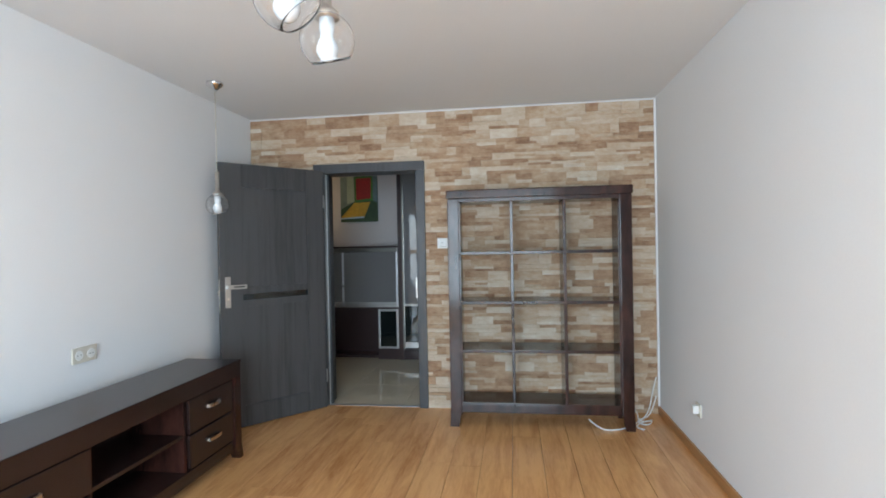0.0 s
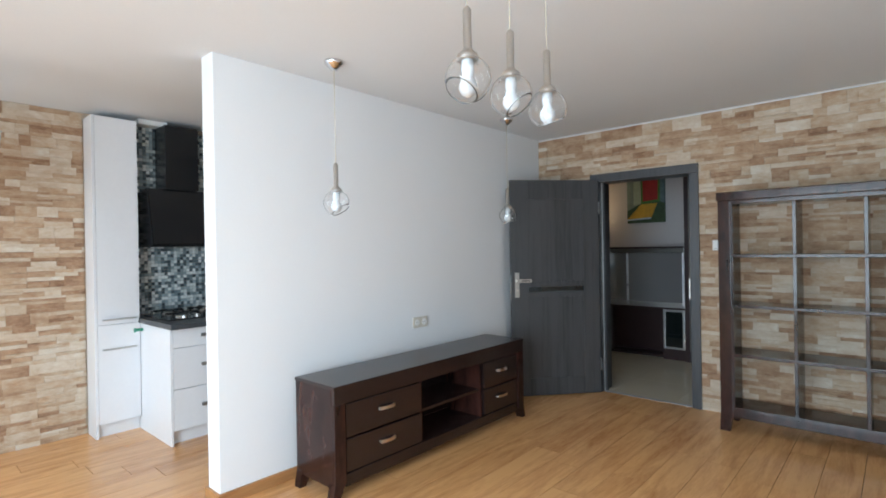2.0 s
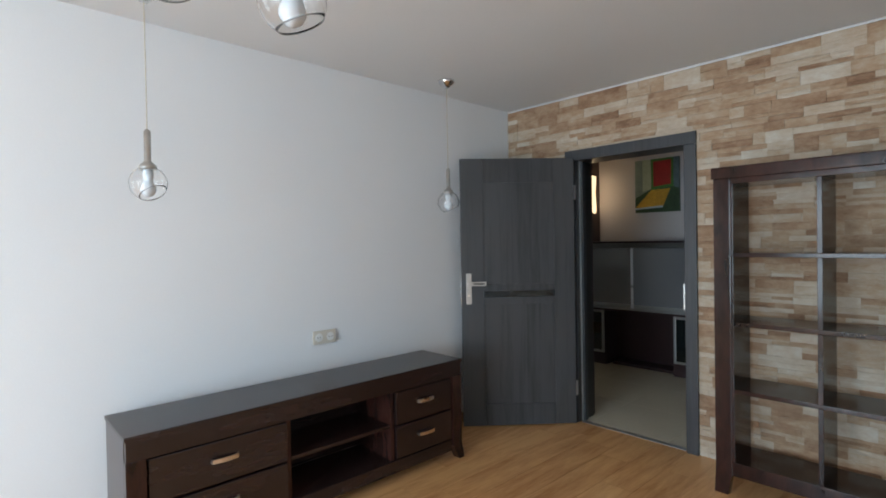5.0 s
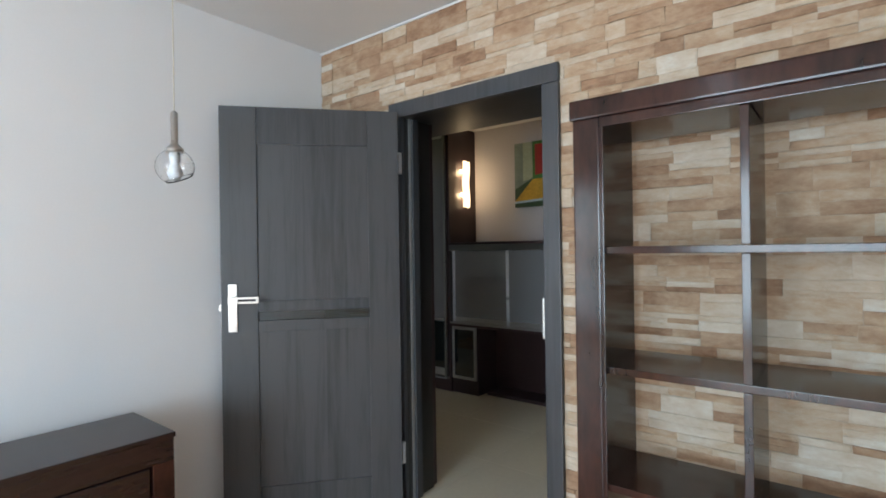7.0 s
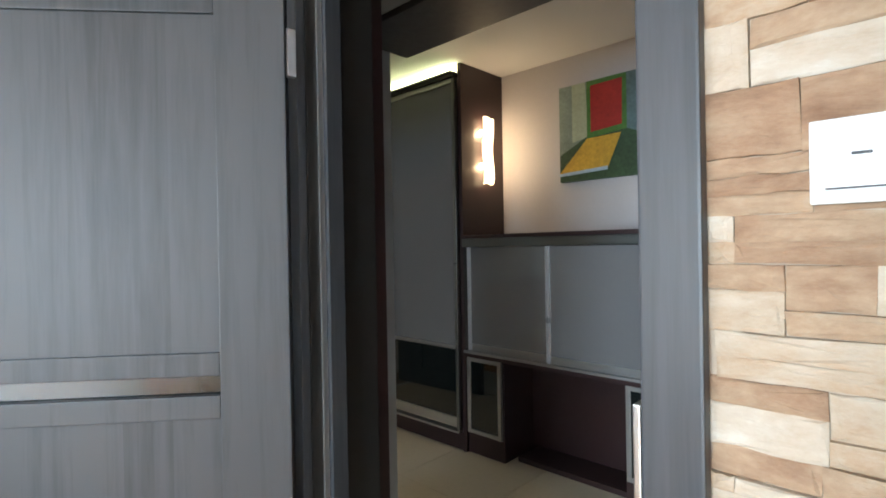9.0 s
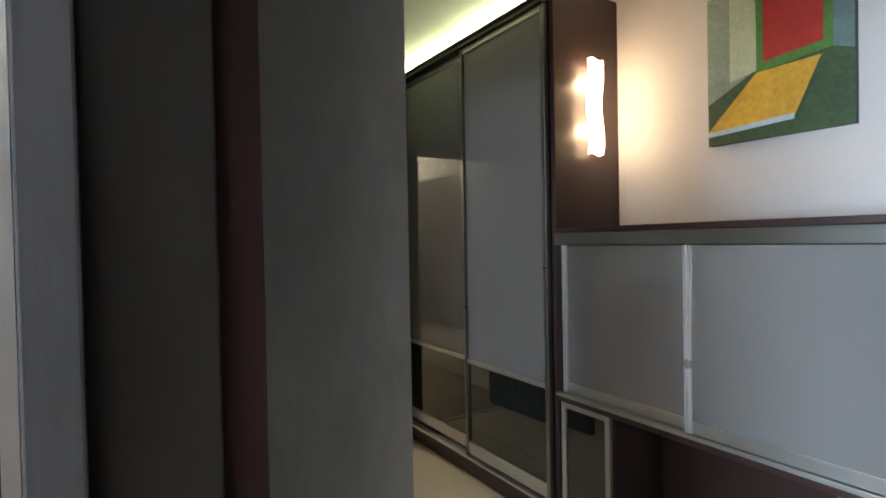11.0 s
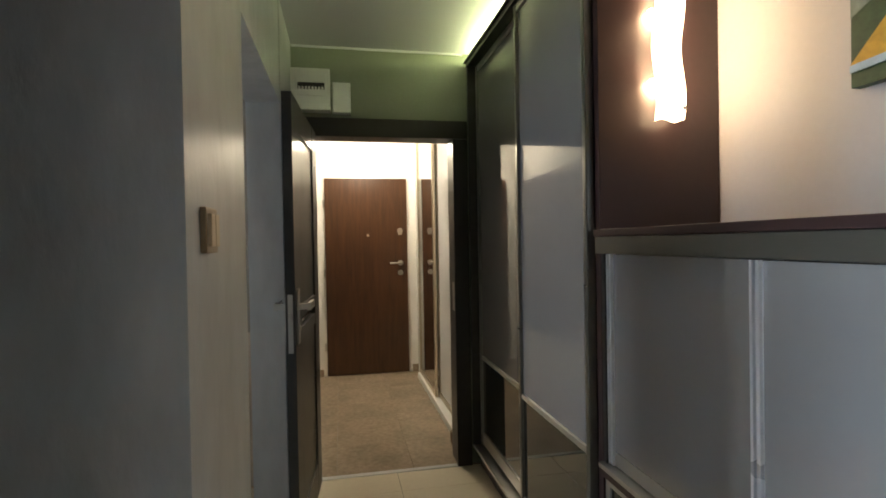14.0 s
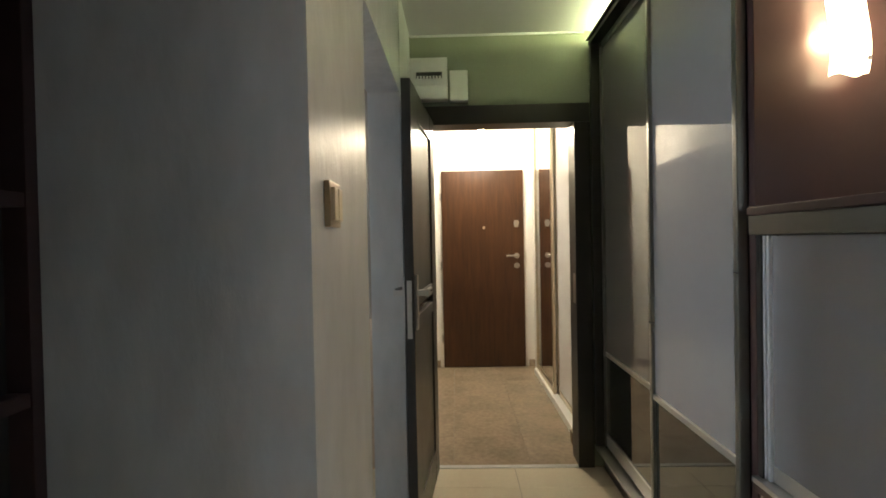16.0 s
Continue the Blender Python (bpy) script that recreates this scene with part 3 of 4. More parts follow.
def tv_stand():
    x0, x1, y0, y1, top = -1.972, -1.590, 1.915, 3.80, 0.645
    d = thing("tv_stand", ((x0 + x1) / 2, (y0 + y1) / 2, 0), "long dark walnut sideboard with drawers and open bay", "sideboard")
    part("top_board", boxes([(x0 - 0.004, x1 + 0.004, y0 - 0.004, y1 + 0.004, top - 0.02, top)], 0.004), WENGE_Y, d)
    part("apron", boxes([(x1 - 0.03, x1, y0 + 0.002, y1 - 0.002, top - 0.105, top - 0.02)], 0.002), WENGE_Y, d)
    part("bottom_rail", boxes([(x1 - 0.04, x1 - 0.012, y0 + 0.08, y1 - 0.08, 0.065, 0.135)], 0.003), WENGE_Y, d)
    for a, b in ((y0, y0 + 0.075), (y1 - 0.075, y1)):
        part("post", boxes([(x1 - 0.032, x1 - 0.001, a, b, 0.10, top - 0.105)], 0.003), WENGE, d)
    for a, b in ((y0, y0 + 0.022), (y1 - 0.022, y1)):
        part("side_panel", boxes([(x0, x1 - 0.032, a, b, 0.075, top - 0.02)], 0.002), WENGE, d)
    bay0, bay1 = 2.62, 3.26
    for y in (bay0, bay1):
        part("divider", boxes([(x0 + 0.01, x1 - 0.03, y - 0.011, y + 0.011, 0.13, top - 0.02)], 0.002), WENGE, d)
    part("bottom_board", boxes([(x0 + 0.01, x1 - 0.03, y0 + 0.022, y1 - 0.022, 0.115, 0.137)], 0.002), WENGE_Y, d)
    part("back_panel", boxes([(x0 + 0.002, x0 + 0.010, y0 + 0.022, y1 - 0.022, 0.137, top - 0.02)]), WENGE_Y, d)
    part("shelf", boxes([(x0 + 0.012, x1 - 0.035, bay0 + 0.012, bay1 - 0.012, 0.325, 0.345)], 0.002), WENGE_Y, d)
    for a, b in ((y0 + 0.084, bay0 - 0.016), (bay1 + 0.016, y1 - 0.084)):
        for z0, z1 in ((0.146, 0.330), (0.342, 0.531)):
            dr = part("drawer_front", boxes([(x1 - 0.03, x1 - 0.008, a, b, z0, z1)], 0.005), WENGE_Y, d)
            yc, zc = (a + b) / 2, (z0 + z1) / 2 + 0.012
            bm = bmesh.new()
            prism(bm, [(x1 - 0.008, yc - 0.06), (x1 + 0.010, yc - 0.057), (x1 + 0.018, yc - 0.02), (x1 + 0.018, yc + 0.02), (x1 + 0.010, yc + 0.057), (x1 - 0.008, yc + 0.06), (x1 + 0.002, yc + 0.045), (x1 + 0.008, yc + 0.015), (x1 + 0.008, yc - 0.015), (x1 + 0.002, yc - 0.045)], "z", zc - 0.009, zc + 0.009)
            part("handle", bm, NICKEL, dr, "pale nickel bow handle")
    part("cable_grommet", boxes([(x0 + 0.011, x0 + 0.03, 2.72, 2.76, 0.50, 0.53)], 0.004), PLASTIC, d, "small white cable outlet")
    for y, s in ((y0, 1), (y1, -1)):
        for x in (x0, x1 - 0.06):
            bm = bmesh.new()
            prism(bm, [(y, 0.10), (y + s * 0.078, 0.10), (y + s * 0.022, 0.0), (y - s * 0.020, 0.0)], "x", x + 0.001, x + 0.058)
            part("leg", bm, WENGE, d)


tv_stand()


def globe_lamp(name, x, y, zc, label, canopy, group="", lean=(0.0, -1.0), tilt=34):
    """Cord, steel rod, collar, clear globe with a ring seam and an opal bulb."""
    d = thing(name, (x, y, CEIL_Z), label, "pendant lamp", group)
    if canopy:
        bm = bmesh.new()
        lathe(bm, (x, y, CEIL_Z), [(0.001, -0.05), (0.018, -0.05), (0.026, -0.040), (0.052, -0.020), (0.056, -0.008), (0.056, 0.0), (0.001, 0.0)])
        part("canopy", bm, CHROME, d, "chrome ceiling canopy", True)
    bm = bmesh.new()
    tube(bm, (x, y, zc + 0.22), (x, y, CEIL_Z - 0.002), 0.0022, n=8)
    part("cord", bm, CORD, d, "thin pale cord")
    bm = bmesh.new()
    lathe(bm, (x, y, zc), [(0.001, 0.234), (0.008, 0.232), (0.0138, 0.222), (0.0138, 0.098), (0.017, 0.092), (0.033, 0.078), (0.036, 0.068), (0.034, 0.060), (0.001, 0.060)], 20)
    part("rod", bm, STEEL, d, "brushed steel rod and collar", True)
    bm = bmesh.new()
    r, end = 0.075, 180 - 45
    prof = [(r * math.sin(a), r * math.cos(a)) for a in [radians(1 + k * (end - 1) / 24) for k in range(25)]]
    inner = [((r - 0.0018) * math.sin(a), (r - 0.0018) * math.cos(a)) for a in [radians(1 + k * (end - 1) / 24) for k in range(25)]]
    lathe(bm, (x, y, zc), prof + inner[::-1] + prof[:1], 36)
    swing = Matrix.Rotation(radians(tilt), 3, Vector((lean[1], -lean[0], 0)))
    bmesh.ops.rotate(bm, verts=bm.verts, cent=(x, y, zc), matrix=swing)
    g = part("globe", bm, CLEAR, d, "clear glass globe open below", True)
    g.visible_shadow = False
    # Added ring: the dark look of the clear glass edge is put into its grey.
    bm = bmesh.new()
    rr, rz = r * math.sin(radians(end)), r * math.cos(radians(end))
    lathe(bm, (x, y, zc), [(rr + 0.0010 * math.cos(radians(60 * k)), rz + 0.0010 * math.sin(radians(60 * k))) for k in range(7)], 36)
    bmesh.ops.rotate(bm, verts=bm.verts, cent=(x, y, zc), matrix=swing)
    part("rim", bm, RIMGLASS, g, "glass rim ring with edge darkening in its grey", True)
    bm = bmesh.new()
    lathe(bm, (x, y, zc), [(0.001, 0.062), (0.020, 0.060), (0.021, 0.025), (0.018, 0.020), (0.018, 0.005), (0.024, -0.004), (0.030, -0.020), (0.030, -0.032), (0.022, -0.048), (0.010, -0.056), (0.001, -0.058)], 24)
    part("bulb", bm, SHADEWHITE, d, "white opal bulb in white holder", True)
    return d


globe_lamp("pendant_lamp", -1.727, 2.054, 1.676, "single clear globe pendant with chrome canopy", True, "pendants along the partition", (0.87, 0.4))
globe_lamp("pendant_lamp", -1.790, 3.905, 1.673, "single clear globe pendant near the open door", True, "pendants along the partition", (0.5, 0.8), 20)


def triple_lamp():
    for y, lean, tilt in ((1.512, (-0.14, -0.99), 36), (1.755, (0.9, 0.22), 38), (2.008, (0.3, 0.9), 20)):
        globe_lamp("cluster_pendant", -0.290, y, 1.937, "clear globe pendant of a row of three", False, "three pendants in a row", lean, tilt)
    bm = boxes([(-0.352, -0.272, 1.40, 2.10, CEIL_Z - 0.028, CEIL_Z - 0.001)], 0.006)
    solid("ceiling_canopy", bm, CHROME, "long chrome ceiling plate of three pendants", "lamp plate")


triple_lamp()


def cube_lamp():
    cx, cy = -3.10, 0.535
    d = thing("cube_lamp", (cx, cy, CEIL_Z), "steel cube pendant set with coloured glass gems", "pendant lamp")
    part("canopy", boxes([(cx - 0.105, cx + 0.105, cy - 0.105, cy + 0.105, CEIL_Z - 0.045, CEIL_Z - 0.001)], 0.006), DARKCHROME, d)
    bm = bmesh.new()
    tube(bm, (cx - 0.05, cy, 2.12), (cx - 0.05, cy, CEIL_Z - 0.03), 0.002, n=8)
    tube(bm, (cx + 0.012, cy + 0.01, 2.12), (cx + 0.012, cy + 0.01, CEIL_Z - 0.03), 0.002, n=8)
    part("cord", bm, STEEL, d)
    h = 0.172
    z0, z1 = 1.752, 2.108
    sheet = surface("polished_steel_sheet", (0.58, 0.57, 0.55), 0.26, 1.0, vary=0.10)
    t = 0.004
    part("plate", boxes([(cx + h - t, cx + h, cy - h, cy + h, z0, z1)], 0.001), sheet, d)
    part("plate", boxes([(cx - h, cx - h + t, cy - h, cy + h, z0, z1)], 0.001), sheet, d)
    part("plate", boxes([(cx - h + t, cx + h - t, cy - h, cy - h + t, z0, z1)], 0.001), sheet, d)
    part("plate", boxes([(cx - h + t, cx + h - t, cy + h - t, cy + h, z0, z1)], 0.001), sheet, d)
    part("plate", boxes([(cx - h + t, cx + h - t, cy - h + t, cy + h - t, z0, z0 + t)], 0.001), sheet, d)
    part("plate", boxes([(cx - h + t, cx + h - t, cy - h + t, cy + h - t, z1 - t, z1)], 0.001), sheet, d)
    tints = [((0.05, 0.08, 0.13), "blue"), ((0.06, 0.11, 0.05), "green"), ((0.11, 0.11, 0.11), "clear"), ((0.12, 0.025, 0.03), "red"), ((0.06, 0.065, 0.07), "grey")]
    gems = [surface("gem_" + n, c, 0.05, 0.0, vary=0.3, scale=30, ior=1.7) for c, n in tints]
    spots = [(-0.115, 0.13, 0.022, 1), (0.0, 0.12, 0.028, 0), (0.125, 0.125, 0.020, 4), (-0.12, 0.03, 0.02, 2), (-0.02, -0.005, 0.02, 4), (0.06, 0.035, 0.02, 3), (0.135, -0.02, 0.026, 1), (-0.12, -0.075, 0.02, 2), (0.0, -0.11, 0.027, 3), (0.12, -0.12, 0.02, 2)]
    zc = (z0 + z1) / 2

    def gem(place, axis, r, k):
        bm = bmesh.new()
        bmesh.ops.create_icosphere(bm, subdivisions=2, radius=r)
        squash = Matrix.Diagonal((0.55 if axis == "x" else 1, 0.55 if axis == "y" else 1, 0.55 if axis == "z" else 1, 1))
        bm.transform(Matrix.Translation(place) @ squash)
        g = part("gem", bm, gems[k], d, tints[k][1] + " glass gem", True)
        bm = bmesh.new()
        n = Vector((axis == "x", axis == "y", axis == "z"))
        bmesh.ops.create_cone(bm, cap_ends=False, segments=18, radius1=r + 0.006, radius2=r + 0.003, depth=0.006, matrix=Matrix.Translation(place) @ n.to_track_quat("Z", "Y").to_matrix().to_4x4())
        part("gem_ring", bm, DARKCHROME, g)
    for u, v, r, k in spots:
        gem(Vector((cx + h, cy + u, zc + v)), "x", r, k)
        if r < 0.025:
            gem(Vector((cx + u, cy - h, zc + v)), "y", r, (k + 1) % 5)
    for u in (-0.11, 0.0, 0.11):
        gem(Vector((cx + 0.12, cy + u, z0)), "z", 0.02, 2)
    roll = Matrix.Translation((cx, cy, z1)) @ Matrix.Rotation(radians(-7), 4, "X") @ Matrix.Translation((-cx, -cy, -z1))
    for ob in d.children_recursive:
        if not ob.name.startswith(("canopy", "cord")):
            ob.data.transform(roll)
    d.rotation_euler = (0, 0, radians(5))


cube_lamp()


def wall_spot():
    d = thing("wall_spot", (-4.0, 0.27, 2.27), "chrome cylinder wall spotlight on the stone", "wall lamp")
    part("wall_plate", boxes([(-4.002, -3.975, 0.20, 0.40, 2.225, 2.315)], 0.004), STEEL, d)
    bm = bmesh.new()
    lathe(bm, (-3.92, 0.205, 2.27), [(0.001, -0.045), (0.042, -0.050), (0.047, -0.045), (0.047, 0.045), (0.042, 0.051), (0.001, 0.051)])
    part("spot_head", bm, DARKCHROME, d, "dark reflecting chrome cylinder", True)
    bm = bmesh.new()
    tube(bm, (-3.98, 0.235, 2.27), (-3.93, 0.215, 2.27), 0.010, n=10)
    part("arm", bm, CHROME, d)


wall_spot()


def plate_socket(name, face, label, holes, width, height, axis, sign):
    """A wall socket or switch; face is its centre on the wall, axis and sign say which way it looks."""
    d = thing(name, face, label, "socket")
    x, y, z = face
    w, h = width / 2, height / 2

    def slab(u0, u1, v0, v1, a, b):
        a, b = sorted((a * sign, b * sign))
        return (x + a, x + b, y + u0, y + u1, z + v0, z + v1) if axis == "x" else (x + u0, x + u1, y + a, y + b, z + v0, z + v1)
    part("cover", boxes([slab(-w, w, -h, h, 0.0, 0.011)], 0.003), IVORY, d)
    n = holes
    for k in range(n):
        c = -w + width * (k + 0.5) / n
        bm = bmesh.new()
        o = Vector((x, y, z)) + (Vector((0, c, 0)) if axis == "x" else Vector((c, 0, 0)))
        e = Vector((sign, 0, 0)) if axis == "x" else Vector((0, sign, 0))
        tube(bm, o + e * 0.009, o + e * 0.013, 0.027, 0.025, 20)
        s = part("socket_face", bm, PLASTIC, d)
        for q in (-0.0095, 0.0095):
            bm = bmesh.new()
            o2 = o + (Vector((0, q, 0)) if axis == "x" else Vector((q, 0, 0)))
            tube(bm, o2 + e * 0.011, o2 + e * 0.0136, 0.003, n=10)
            part("hole", bm, DARKHOLE, s)
    return d, slab


d, slab = plate_socket("wall_socket", (-2.073, 3.085, 0.826), "white double socket on the white partition", 2, 0.155, 0.082, "x", 1)
d2, slab2 = plate_socket("wall_socket", (1.333, 4.01, 0.315), "white single socket on the white wall", 1, 0.08, 0.08, "x", -1)
part("plug", boxes([slab2(-0.02, 0.025, -0.02, 0.03, 0.012, 0.045)], 0.006), PLASTIC, d2, "white plug adapter")


def light_switch(name, x0, x1, y, z0, z1, label):
    d = thing(name, ((x0 + x1) / 2, y, (z0 + z1) / 2), label, "switch")
    part("cover", boxes([(x0, x1, y - 0.010, y, z0, z1)], 0.003), PLASTIC, d)
    part("rocker", boxes([(x0 + 0.012, x1 - 0.012, y - 0.014, y - 0.009, z0 + 0.012, z1 - 0.012)], 0.002), PLASTIC, d)
    part("mark", boxes([((x0 + x1) / 2 - 0.008, (x0 + x1) / 2 + 0.008, y - 0.0146, y - 0.0135, (z0 + z1) / 2 + 0.004, (z0 + z1) / 2 + 0.007)]), DARKHOLE, d, "small dark mark")
    part("slot", boxes([(x0 + 0.014, x1 - 0.014, y - 0.0146, y - 0.0135, z0 + 0.014, z0 + 0.016)]), DARKHOLE, d)


light_switch("light_switch", -0.424, -0.338, 4.893, 1.342, 1.428, "white square light switch on the stone wall")
cab = thing("cable_bundle", (1.12, 4.75, 0), "loose white cables lying beside the bookcase", "cable")
curve_tube("cable", [(1.30, 4.86, 0.30), (1.26, 4.82, 0.20), (1.22, 4.76, 0.07), (1.16, 4.70, 0.02), (1.08, 4.62, 0.008), (1.0, 4.52, 0.008), (0.88, 4.46, 0.008), (0.80, 4.50, 0.008), (0.74, 4.56, 0.05)], 0.005, PLASTIC, cab)
curve_tube("cable", [(1.08, 4.72, 0.09), (1.12, 4.72, 0.07), (1.10, 4.60, 0.04), (1.18, 4.66, 0.012), (1.24, 4.72, 0.008), (1.12, 4.62, 0.02), (1.06, 4.54, 0.008), (1.12, 4.50, 0.008)], 0.005, PLASTIC, cab)
curve_tube("cable", [(1.29, 4.83, 0.16), (1.24, 4.78, 0.03), (1.14, 4.66, 0.03), (1.09, 4.60, 0.05), (1.12, 4.56, 0.02), (1.20, 4.62, 0.008), (1.22, 4.70, 0.008)], 0.005, PLASTIC, cab)

# ---- kitchen corner ----


def tall_cabinet():
    x0, x1, y0, y1 = ROOM_W + 0.03, -3.79, 1.345, 1.655
    d = thing("tall_cabinet", ((x0 + x1) / 2, (y0 + y1) / 2, 0), "tall narrow white lacquered kitchen cabinet", "cabinet")
    part("side_panel", boxes([(x0, x1, y0, y0 + 0.018, 0, 2.455)], 0.002), LACQUER, d)
    part("body", boxes([(x0, x1 - 0.02, y0 + 0.018, y1, 0.10, 2.455)], 0.002), LACQUER, d)
    part("plinth", boxes([(x0, x1 - 0.05, y0 + 0.018, y1, 0, 0.10)]), LACQUER, d)
    for a, b, hz in ((0.105, 0.855, 0.67), (0.861, 2.452, 0.895)):
        dr = part("door", boxes([(x1 - 0.02, x1, y0 + 0.02, y1 - 0.002, a, b)], 0.002), LACQUER, d)
        part("handle", boxes([(x1 + 0.012, x1 + 0.022, y0 + 0.05, y1 - 0.03, hz - 0.006, hz + 0.006), (x1, x1 + 0.013, y0 + 0.07, y0 + 0.08, hz - 0.005, hz + 0.005), (x1, x1 + 0.013, y1 - 0.06, y1 - 0.05, hz - 0.005, hz + 0.005)], 0.001), ALU, dr, "thin aluminium bar handle")


def base_units():
    x0, x1 = ROOM_W + 0.03, -3.19
    ys = [1.675, 2.275, 2.875, 3.475, 4.075]
    side = boxes([(x0, x1, 1.657, 1.675, 0, 0.845)], 0.002)
    solid("end_panel", side, LACQUER, "white lacquered end panel of kitchen units", "panel")
    for a, b in zip(ys, ys[1:]):
        d = thing("base_cabinet", ((x0 + x1) / 2, (a + b) / 2, 0), "white lacquered kitchen unit with three drawers", "cabinet", "kitchen base units")
        part("body", boxes([(x0, x1 - 0.021, a + 0.001, b - 0.001, 0.10, 0.845)]), LACQUER, d)
        part("plinth", boxes([(x0, x1 - 0.06, a, b, 0, 0.10)]), LACQUER, d)
        for z0, z1 in ((0.105, 0.402), (0.406, 0.703), (0.707, 0.842)):
            dr = part("drawer_front", boxes([(x1 - 0.02, x1, a + 0.002, b - 0.002, z0, z1)], 0.002), LACQUER, d)
            zc = (z0 + z1) / 2 + 0.01
            part("handle", boxes([(x1, x1 + 0.024, a + 0.20, a + 0.40, zc - 0.012, zc + 0.010)], 0.003), ALUDARK, dr, "grey bar handle")
    solid("worktop", boxes([(x0, x1 + 0.06, 1.645, 4.09, 0.847, 0.886)], 0.004), WORKTOP, "anthracite laminate kitchen worktop", "worktop")
    h = thing("gas_hob", (-3.62, 2.00, 0.886), "black gas hob with cast grates", "hob")
    part("hob_plate", boxes([(-3.88, -3.36, 1.71, 2.29, 0.8865, 0.896)], 0.003), BLACK, h)
    for x in (-3.76, -3.48):
        for y in (1.85, 2.15):
            bm = bmesh.new()
            tube(bm, (x, y, 0.896), (x, y, 0.908), 0.042, 0.036)
            part("burner", bm, STEEL, h)
            bm = bmesh.new()
            for k in range(4):
                a = k * math.pi / 2
                p = Vector((x + 0.12 * math.cos(a), y + 0.12 * math.sin(a), 0.93))
                q = Vector((x + 0.02 * math.cos(a), y + 0.02 * math.sin(a), 0.93))
                tube(bm, p, q, 0.008, n=8)
                tube(bm, p, (p.x, p.y, 0.896), 0.008, n=8)
            part("grate", bm, BLACK, h)
    for k in range(4):
        bm = bmesh.new()
        tube(bm, (-3.40, 1.84 + 0.1 * k, 0.896), (-3.40, 1.84 + 0.1 * k, 0.915), 0.018)
        part("knob", bm, STEEL, h)
    g = surface("green_plastic", (0.03, 0.30, 0.18), 0.4, vary=0.05)
    bm = bmesh.new()
    tube(bm, (-3.73, 1.656, 0.80), (-3.73, 1.60, 0.80), 0.012, n=12)
    tube(bm, (-3.73, 1.60, 0.80), (-3.73, 1.595, 0.80), 0.018, n=12)
    solid("tube_stub", bm, g, "short green plastic tube at the end panel", "tube")


def cooker_hood():
    d = thing("cooker_hood", (-3.9, 1.995, 1.45), "black slanted cooker hood over the hob", "cooker hood")
    bm = bmesh.new()
    prism(bm, [(ROOM_W + 0.02, 1.90), (-3.81, 1.93), (-3.70, 1.47), (-3.73, 1.45), (ROOM_W + 0.02, 1.45)], "y", 1.725, 2.265)
    part("hood_body", bm, BLACK, d)
    part("chimney", boxes([(ROOM_W + 0.02, -3.78, 1.862, 2.128, 1.932, 2.46)], 0.003), BLACK, d)
    bm = bmesh.new()
    prism(bm, [(-3.802, 1.908), (-3.796, 1.910), (-3.694, 1.476), (-3.700, 1.474)], "y", 1.735, 2.255)
    part("glass_front", bm, BLACK, d)


tall_cabinet()
base_units()
cooker_hood()
solid("duct_cover", boxes([(ROOM_W + 0.01, ROOM_W + 0.14, 1.70, 1.92, 2.462, 2.503)], 0.003), PLASTIC, "white flat ventilation duct below the ceiling", "duct")

# ---- hall furniture ----
WF = 6.67


def sliding_door(d, x0, x1, y, band, lower, upper=None):
    """Tall glass field with aluminium stiles and rails and a dark field below."""
    leaf = part("sliding_door", boxes([(x0 + 0.022, x1 - 0.022, y - 0.016, y - 0.010, band + 0.008, 2.347)]), upper or GREYGLASS, d, "grey glossy glass sliding door")
    part("lower_field", boxes([(x0 + 0.022, x1 - 0.022, y - 0.016, y - 0.010, 0.213, band - 0.008)]), lower, leaf, "black glossy glass")
    for a, b in ((x0, x0 + 0.024), (x1 - 0.024, x1)):
        part("stile", boxes([(a, b, y - 0.030, y, 0.135, 2.375)], 0.004), ALUDARK, leaf, "aluminium stile")
    for a, b in ((2.345, 2.375), (0.150, 0.215), (band - 0.011, band + 0.011)):
        part("rail", boxes([(x0 + 0.024, x1 - 0.024, y - 0.026, y, a, b)], 0.003), ALU, leaf, "aluminium rail")


def wardrobe():
    d = thing("wardrobe", (-3.22, 6.85, 0), "built-in hall wardrobe with grey glass sliding doors", "wardrobe")
    part("plinth", boxes([(-3.97, -2.475, WF, 7.085, 0, 0.12)], 0.002), PLUM, d)
    part("track", boxes([(-3.97, -2.505, WF - 0.05, WF + 0.02, 0.12, 0.133)], 0.002), ALU, d, "aluminium floor track")
    part("end_panel", boxes([(-2.503, -2.475, WF - 0.01, 7.088, 0, 2.466)], 0.002), PLUM, d, "dark plum end panel")
    part("top_board", boxes([(-3.97, -2.505, WF + 0.02, 7.085, 2.385, 2.405)], 0.002), PLUM, d)
    part("cornice", boxes([(-3.97, -2.505, WF - 0.055, WF + 0.018, 2.376, 2.400), (-3.97, -2.505, WF - 0.070, WF + 0.018, 2.400, 2.408)], 0.002), BLACKWOOD, d)
    part("jamb", boxes([(-3.97, -3.945, WF - 0.05, WF + 0.02, 0.135, 2.38)], 0.002), BLACKWOOD, d)
    part("back_panel", boxes([(-3.945, -2.505, WF + 0.03, WF + 0.05, 0.121, 2.385)]), BLACKWOOD, d)
    sliding_door(d, -3.94, -3.11, WF + 0.025, 0.66, DARKGLASS, SOFTGLASS)
    sliding_door(d, -3.165, -2.507, WF - 0.01, 0.66, DARKGLASS, SOFTGLASS)
    part("led_strip", boxes([(-3.93, -2.515, WF + 0.025, WF + 0.050, 2.407, 2.424)]), LED, d, "glowing yellow-green light strip")


wardrobe()


